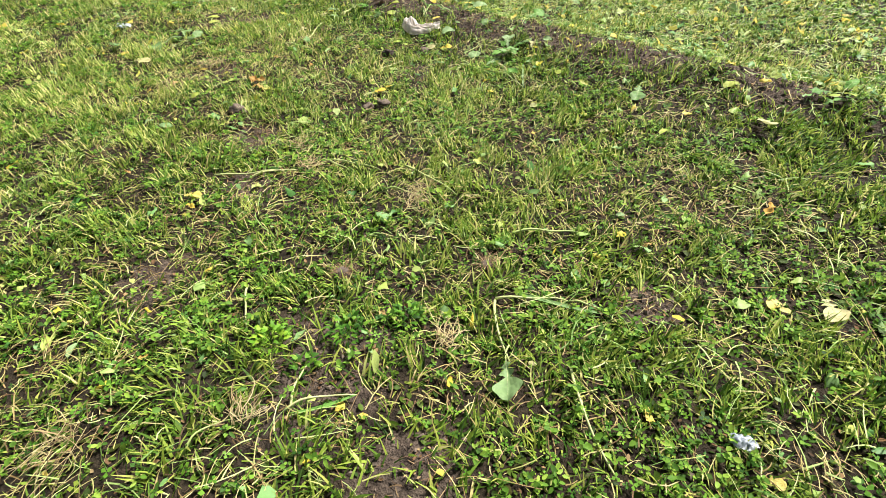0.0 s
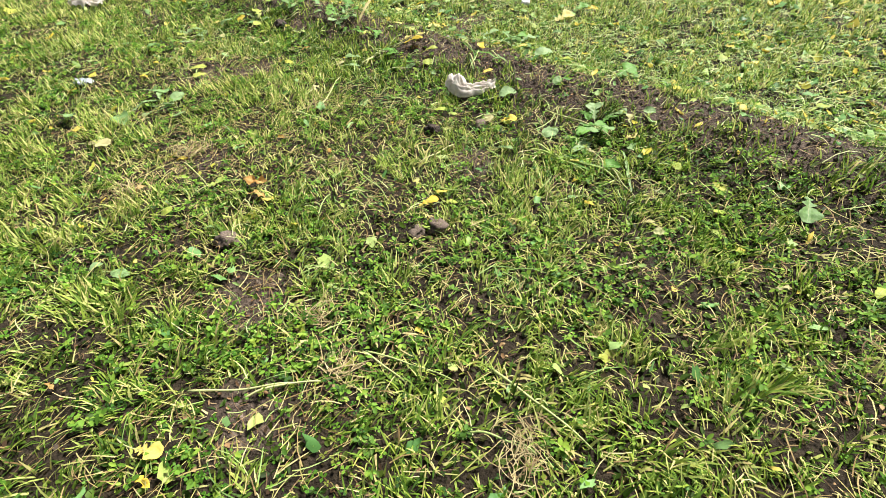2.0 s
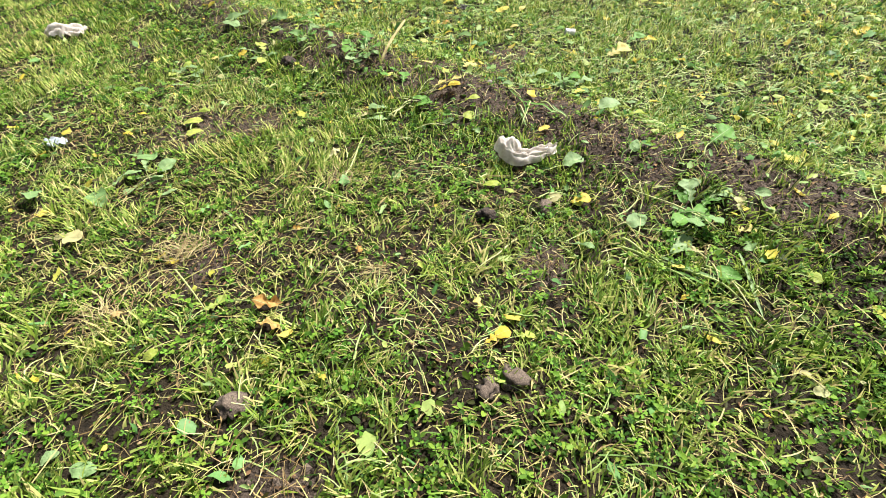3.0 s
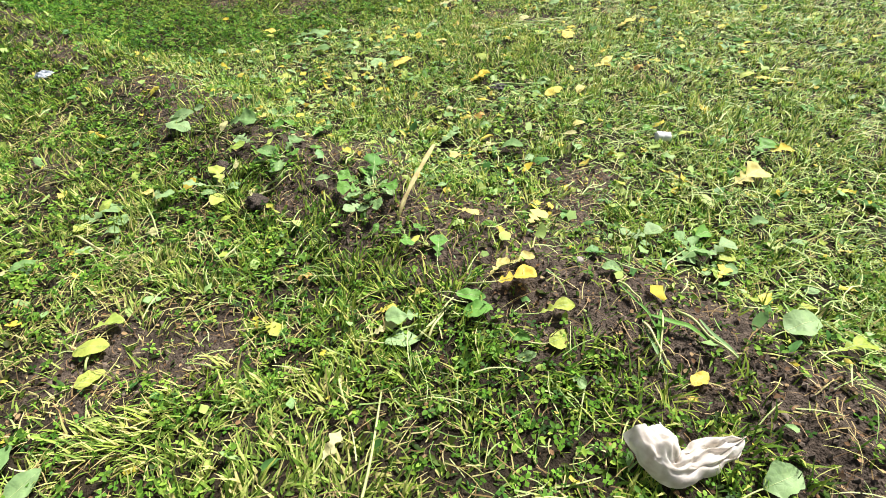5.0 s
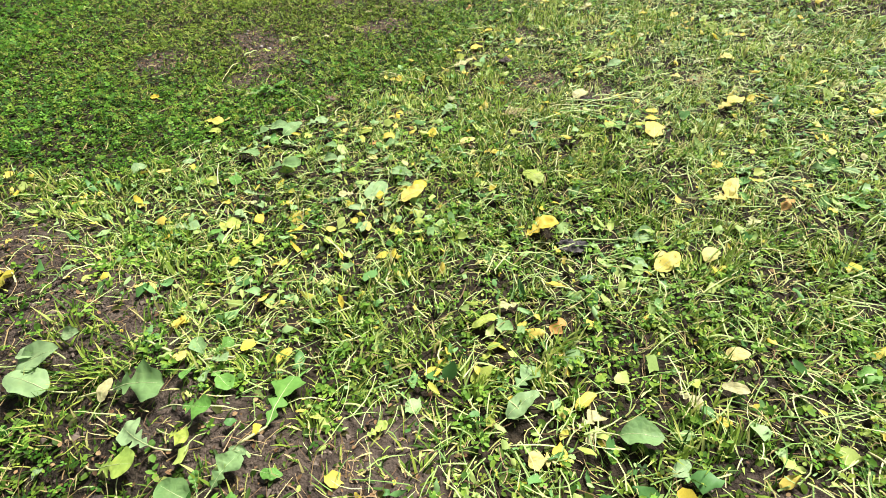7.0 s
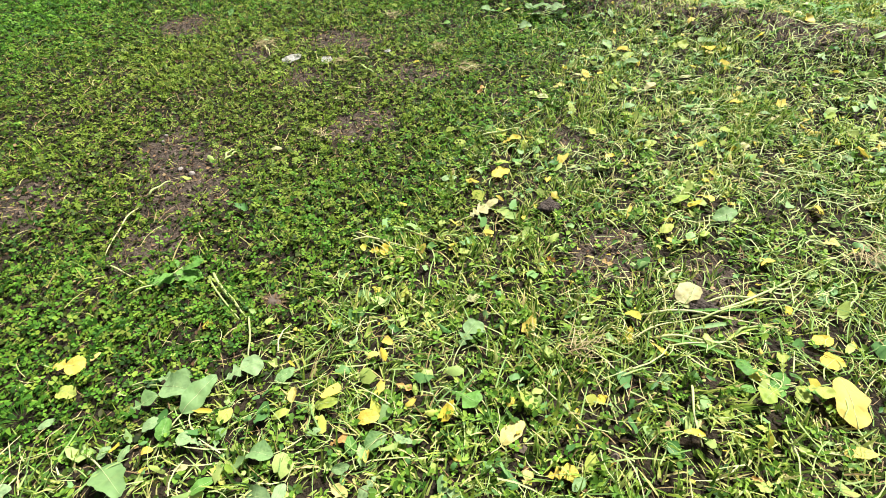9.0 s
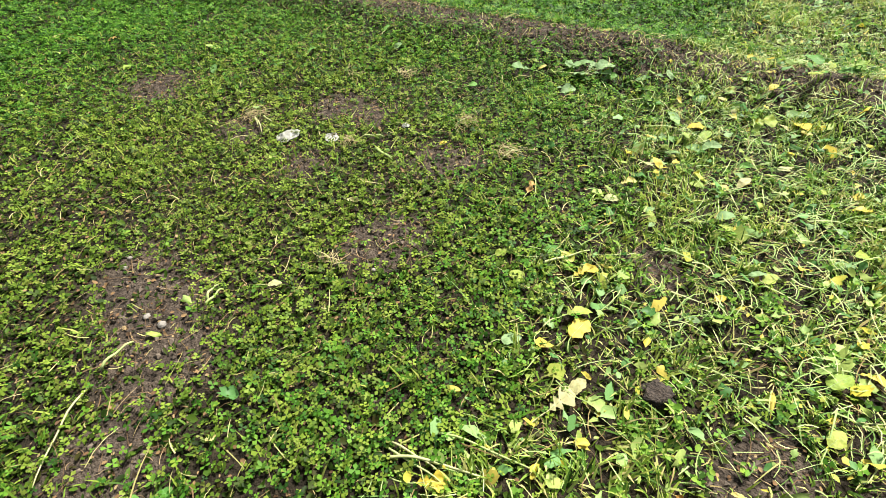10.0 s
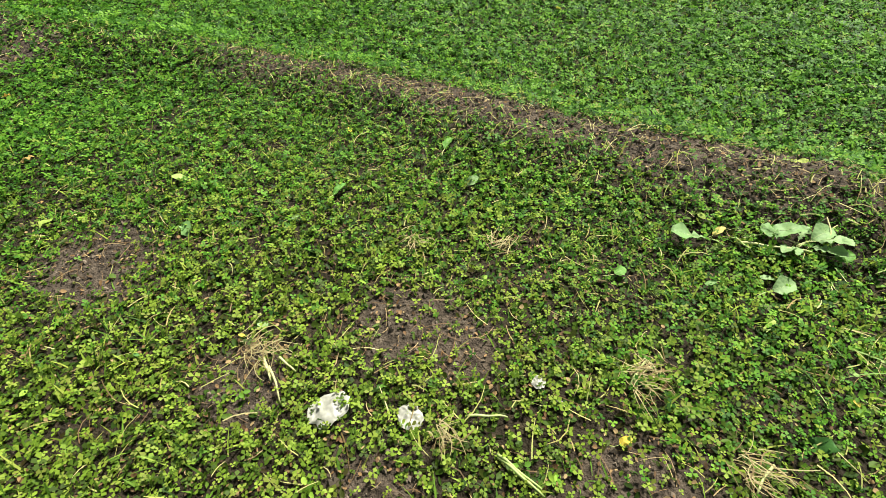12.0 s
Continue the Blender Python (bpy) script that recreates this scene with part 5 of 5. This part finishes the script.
plant(-1.07, 5.27, 0.12, 11, ("bright", "green", "bright"), 1)
plant(0.52, 3.56, 0.14, 7, ("green", "bright", "green"), 2)
plant(-1.10, 5.21, 0.09, 5, ("green",), 4)
plant(-1.84, 8.17, 0.13, 5, ("bright",), 5)
plant(0.18, 7.36, 0.10, 6, ("bright", "lime"), 6)
plant(-1.54, 5.60, 0.12, 6, ("bright", "green"), 8)
plant(1.40, 9.86, 0.17, 6, ("bright", "lime"), 9)
plant(1.78, 9.62, 0.15, 6, ("bright",), 10)
plant(-1.80, 5.45, 0.12, 4, ("green", "lime"), 11)
plant(-2.06, 4.02, 0.13, 5, ("green",), 12)
plant(0.22, 4.78, 0.12, 6, ("green",), 13)
plant(-2.38, 5.33, 0.14, 4, ("green", "lime"), 14)
plant(0.24, 10.40, 0.13, 6, ("green",), 15)
plant(-0.92, 5.02, 0.08, 4, ("bright",), 16)
plant(2.30, 2.53, 0.14, 4, ("bright", "lime"), 17)
plant(-1.65, 6.05, 0.10, 5, ("green", "bright"), 18)


# ---- low growth: clover, grass, mown stems ----
def thin(x, y):
    """How dense growth is drawn: fully along the walked strip, thinner and coarser off to the sides and at the far end."""
    aside = np.clip((np.abs(x + 0.06 * np.clip(y, 0, 10)) - 1.5 - 0.85 * np.clip(y, 0, 5)) / 0.4, 0, 1)
    return np.clip(1.0 - 0.22 * np.maximum(np.abs(x + 0.6) - 1.4, 0), 0.34, 1) * np.clip(1.0 - 0.2 * np.maximum(y - 12.0, 0), 0.5, 1) * (1 - 0.6 * aside)


@functools.lru_cache(None)
def pressed():
    """A map of the plot, a centimetre to the cell: where leaves and litter lie on the growth."""
    grid = np.zeros((int((X1 - X0) * 100) + 2, int((Y1 - Y0) * 100) + 2), bool)
    for px, py, q in COVER:
        i, j, k = int((px - X0) * 100), int((py - Y0) * 100), int(q * 50) + 1
        a, b = np.arange(max(i - k, 0), min(i + k + 1, grid.shape[0])), np.arange(max(j - k, 0), min(j + k + 1, grid.shape[1]))
        grid[a[:, None], b[None]] |= (a[:, None] - i) ** 2 + (b[None] - j) ** 2 < (q * 50) ** 2
    return grid


def scatter(most, density, seed):
    """Random places with so many to the square metre, at most `most`."""
    r = np.random.RandomState(seed)
    count = int(most * (X1 - X0) * (Y1 - Y0))
    x, y = r.uniform(X0, X1, count), r.uniform(Y0, Y1, count)
    keep = r.rand(len(x)) < density(x, y) / most * thin(x, y)
    x, y = x[keep], y[keep]
    free = ~pressed()[((x - X0) * 100).astype(int), ((y - Y0) * 100).astype(int)]
    x, y = x[free], y[free]
    return x, y, r, thin(x, y) ** -0.5


def worn_share(x, y):
    """Where the clover is trodden thin and yellowish."""
    return np.clip(np.exp(-(((x + 2.0) / 1.8) ** 2 + ((y - 9.7) / 1.6) ** 2)) * 1.3, 0, 1)


def tufted(x, y):
    """Where growth stands thick: small tufts within larger lush drifts, with thatch between."""
    return np.clip(clump(x, y, 0.13, 0.32, 0.68) * (0.45 + 0.75 * clump(x + 9, y, 0.42, 0.25, 0.7)) + 0.35 * clump(x + 5, y + 2, 0.07, 0.5, 0.8), 0, 1)


def weedy(x, y):
    """Patches of small broad-leaved weeds."""
    near = np.exp(-((off_line(x, y, RIDGE_A) + 0.5) / 0.3) ** 2) * (np.abs(x + 1.2) < 1.3)
    return np.clip(clump(x + 21, y + 4, 0.2, 0.45, 0.72) + 0.6 * near, 0, 1)


def clover_density(x, y):
    rough, litter, clover, bare = zones(x, y)
    beyond = off_line(x, y, RIDGE_B) > 0.0
    own = 2000 + 2300 * clump(x, y, 0.16, 0.1, 0.6) - 1050 * worn_share(x, y)
    return (rough * (200 + 950 * weedy(x, y)) + litter * (150 + 700 * weedy(x, y)) + clover * np.where(beyond, 2900, own)) * (1 - 0.93 * bare)


def lush(x, y):
    return clover_density(x, y) * (1 - worn_share(x, y)) * (0.4 + 0.6 * zones(x, y)[2] + 0.4 * zones(x, y)[0])


def worn(x, y):
    return clover_density(x, y) - lush(x, y)


def grass_density(x, y):
    rough, litter, clover, bare = zones(x, y)
    return (rough * (1200 + 4400 * tufted(x, y)) + litter * (1900 + 3000 * tufted(x, y))
            + clover * (170 + 900 * clump(x, y, 0.3, 0.5, 0.9))) * (1 - 0.72 * bare)


def straw_density(x, y):
    rough, litter, clover, bare = zones(x, y)
    open_ground = 1 - tufted(x, y)
    return (rough * (140 + 1200 * open_ground * (0.35 + 0.65 * clump(x, y, 0.35, 0.25, 0.75))) + litter * (100 + 340 * open_ground) + clover * 110 + 700 * mound(off_line(x, y, RIDGE_B) + 0.02, 0.16, 0.10)) * (1 - 0.5 * bare) * np.clip(np.abs(off_line(x, y, RIDGE_A)) / 0.8, 0.6, 1)


def mown_density(x, y):
    rough, litter, clover, bare = zones(x, y)
    return (rough * 260 * clump(x, y, 0.5, 0.35, 0.8) + litter * (260 + 340 * clump(x, y, 0.4, 0.2, 0.7) + 420 * np.clip(x + 0.2, 0, 1))) * (1 - 0.65 * bare)


def shred_density(x, y):
    rough, litter, clover, bare = zones(x, y)
    return rough * 45 + litter * (120 + 260 * clump(x, y, 0.45, 0.25, 0.75)) * (1 - 0.5 * bare) + clover * 3


def debris_density(x, y):
    rough, litter, clover, bare = zones(x, y)
    return 90 + 850 * worn_share(x, y) * clover + 600 * bare + 260 * rough * (1 - tufted(x, y))


def under_density(x, y):
    rough, litter, clover, bare = zones(x, y)
    return (760 + 700 * clover) * (1 - 0.88 * bare)


def sprig_density(x, y):
    rough, litter, clover, bare = zones(x, y)
    return (rough * (30 + 210 * weedy(x, y)) + litter * (40 + 200 * weedy(x, y)) + clover * 14) * (1 - 0.8 * bare)


def stuff(name, data, material, words, category, smooth=True):
    ob = new(name, array_mesh(name, data[0], data[1], material, smooth))
    tagged(ob, words, category, kind="stuff")


def combed(x, y, r, spread):
    """Headings that run alike within a tuft and change from tuft to tuft."""
    return value_noise(x + 40, y + 5, 0.13) * 14.0 + value_noise(x, y + 60, 0.6) * 5.0 + r.normal(0, spread, len(x))


for seed, share, material, words in ((21, lush, CLOVER, "dense low green clover leaves covering damp soil"),
                                     (31, worn, CLOVER_WORN, "thin yellowish-green trodden clover on damp soil")):
    x, y, r, big = scatter(4500, share, seed)
    n = len(x)
    gz = height(x, y)
    deep = clump(x, y, 0.5, 0.1, 0.9) + (off_line(x, y, RIDGE_B) > 0.05) * 1.0
    stuff("clover_patch", trefoils(x, y, gz + 0.004 + r.rand(n) ** 1.3 * (0.022 + 0.024 * deep), gz, r.uniform(0.0074, 0.0172, n) * (0.85 + 0.35 * deep) * big,
                                   r.rand(n) * 6.28, r.normal(0, 0.38, n), r.normal(0, 0.38, n), r.uniform(-0.3, 0.5, n)), material, words, "clover")


def pale_share(x, y):
    rough, litter, clover, bare = zones(x, y)
    drift = 0.6 + 0.8 * value_noise(x + 12, y, 0.5)
    return np.clip((rough * np.clip(0.28 * y - 0.12, 0.08, 0.85) * np.clip((-off_line(x, y, RIDGE_A) - 0.4) / 0.8, 0.15, 1) + litter * np.clip(0.6 + 0.2 * x, 0.5, 0.85)) * drift, 0, 0.85)


def fresh_grass(x, y):
    return grass_density(x, y) * (1 - pale_share(x, y))


def pale_grass(x, y):
    return grass_density(x, y) * pale_share(x, y)


for seed, share, material, words in ((22, fresh_grass, GRASS, "short uneven fresh green grass"), (32, pale_grass, PALE_GRASS, "short pale yellow-green mown grass")):
    x, y, r, big = scatter(5600, share, seed)
    n = len(x)
    thick = tufted(x, y)
    stuff("grass", ribbons(x, y, height(x, y) - 0.003, combed(x, y, r, 0.8), r.uniform(0.018, 0.065, n) * (0.75 + 0.85 * thick), r.uniform(0.0028, 0.0074, n) * (1 + 0.35 * thick) * big,
                           r.uniform(0.15, 1.2, n) + 0.25 * thick, r.uniform(0.1, 1.1, n), 2), material, words, "grass")
x, y, r, big = scatter(1400, straw_density, 23)
n = len(x)
stuff("straw", strands(x, y, combed(x, y, r, 0.9), r.uniform(0.025, 0.13, n) * r.uniform(0.5, 1.2, n), r.uniform(0.0018, 0.0042, n) * big,
                       r.normal(0, 0.6, n), r.uniform(0.003, 0.034, n), 3, r), STRAW, "dry yellowish cut straw strewn over the grass", "straw")
x, y, r, big = scatter(1030, mown_density, 24)
n = len(x)
stuff("mown_stems", strands(x, y, combed(x, y, r, 0.9), r.uniform(0.04, 0.15, n) * r.uniform(0.5, 1.3, n), r.uniform(0.0016, 0.0050, n) * big, r.normal(0, 0.75, n),
                            r.uniform(0.006, 0.042, n), 3, r), MOWN, "pale green mown stems lying in a tangle", "mown stems")
x, y, r, big = scatter(700, shred_density, 25)
n = len(x)
long = (0.012 + 0.055 * r.rand(n) ** 2.2) * big
stuff("leaf_shreds", crumpled(x, y, height(x, y) + r.uniform(0.010, 0.036, n), r.rand(n) * 6.28, long, long * r.uniform(0.25, 0.9, n),
                              r.normal(0, 0.3, n), r.normal(0, 0.35, n), r), SHRED, "small torn green and yellow leaf pieces", "leaf litter")
x, y, r, big = scatter(260, sprig_density, 29)
n = len(x)
count = 7
spin = r.rand(n)[:, None] * 6.28 + np.arange(count)[None] * 2.4
out = r.uniform(0.004, 0.024, (n, count)) * (0.7 + 0.5 * r.rand(n))[:, None]
sx, sy = (x[:, None] + np.cos(spin) * out).ravel(), (y[:, None] + np.sin(spin) * out).ravel()
long = r.uniform(0.010, 0.026, n * count) * np.repeat(big, count)
stuff("small_weeds", flakes(sx, sy, height(sx, sy) + np.repeat(r.uniform(0.016, 0.045, n), count) + r.uniform(-0.012, 0.010, n * count), spin.ravel(), long,
                            long * r.uniform(0.42, 0.72, n * count), r.normal(0.05, 0.4, n * count), r.normal(0, 0.35, n * count)),
      WEED, "small broad-leaved green weeds among the grass", "weeds")
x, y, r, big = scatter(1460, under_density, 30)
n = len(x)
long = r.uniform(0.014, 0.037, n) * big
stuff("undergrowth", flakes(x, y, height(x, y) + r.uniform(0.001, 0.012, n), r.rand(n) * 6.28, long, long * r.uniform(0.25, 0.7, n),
                            r.normal(0, 0.35, n), r.normal(0, 0.4, n)), UNDER, "low undergrowth and thatch close to the soil, colour darkened to deepen the shade", "undergrowth")
x, y, r, big = scatter(1000, debris_density, 28)
n = len(x)
long = r.uniform(0.006, 0.021, n) * big
stuff("dead_leaf_bits", flakes(x, y, height(x, y) + r.uniform(0.003, 0.014, n), r.rand(n) * 6.28, long, long * r.uniform(0.3, 0.8, n),
                               r.normal(0, 0.3, n), r.normal(0, 0.4, n)), DEAD_BITS, "crumbled brown dead leaf bits on the soil", "leaf litter")
x, y, r, big = scatter(340, lambda x, y: 70 + 270 * zones(x, y)[3], 26)
n = len(x)
stuff("dead_fibres", strands(x, y, r.rand(n) * 6.28, r.uniform(0.02, 0.11, n), r.uniform(0.0014, 0.0034, n), r.normal(0, 1.2, n),
                             r.uniform(0.002, 0.018, n), 3, r), TWIG, "thin brown dead root and stem fibres on soil", "dead fibres")

# soil crumbs on the ridges and the bare patches
x, y, r, big = scatter(2300, lambda x, y: 60 + 2200 * zones(x, y)[3] ** 1.5, 27)
n = len(x)
dirs = np.array(((1, 0, 0), (0, 1, 0), (-1, 0, 0), (0, -1, 0), (0, 0, 1), (0, 0, -1)), float)
rad = 0.0022 + 0.012 * r.rand(n) ** 5
v = dirs[None] * (rad[:, None] * r.uniform(0.6, 1.3, (n, 6)))[:, :, None] + r.normal(0, 0.16, (n, 6, 3)) * rad[:, None, None]
v += np.stack([x, y, height(x, y) + rad * 0.35], -1)[:, None]
tri = np.array(((0, 1, 4), (1, 2, 4), (2, 3, 4), (3, 0, 4), (1, 0, 5), (2, 1, 5), (3, 2, 5), (0, 3, 5)))
stuff("soil_crumbs", (v.reshape(-1, 3), [(np.arange(n)[:, None, None] * 6 + tri[None]).reshape(-1, 3)]), CRUMB, "loose dark brown soil crumbs", "soil", False)

# coarse turf round the plot, where the ground is only seen from afar
r = np.random.RandomState(41)
x, y = r.uniform(-10.5, 9.5, 26000), r.uniform(-5.0, 20.5, 26000)
out = (x < X0) | (x > X1) | (y < Y0) | (y > Y1)
x, y = x[out], y[out]
n = len(x)
stuff("coarse_turf", ribbons(x, y, height(x, y) - 0.004, combed(x, y, r, 0.9), r.uniform(0.05, 0.14, n), r.uniform(0.014, 0.030, n),
                             r.uniform(0.15, 1.2, n), r.uniform(0.3, 1.5, n), 2), GRASS, "coarse green turf round the plot", "grass")
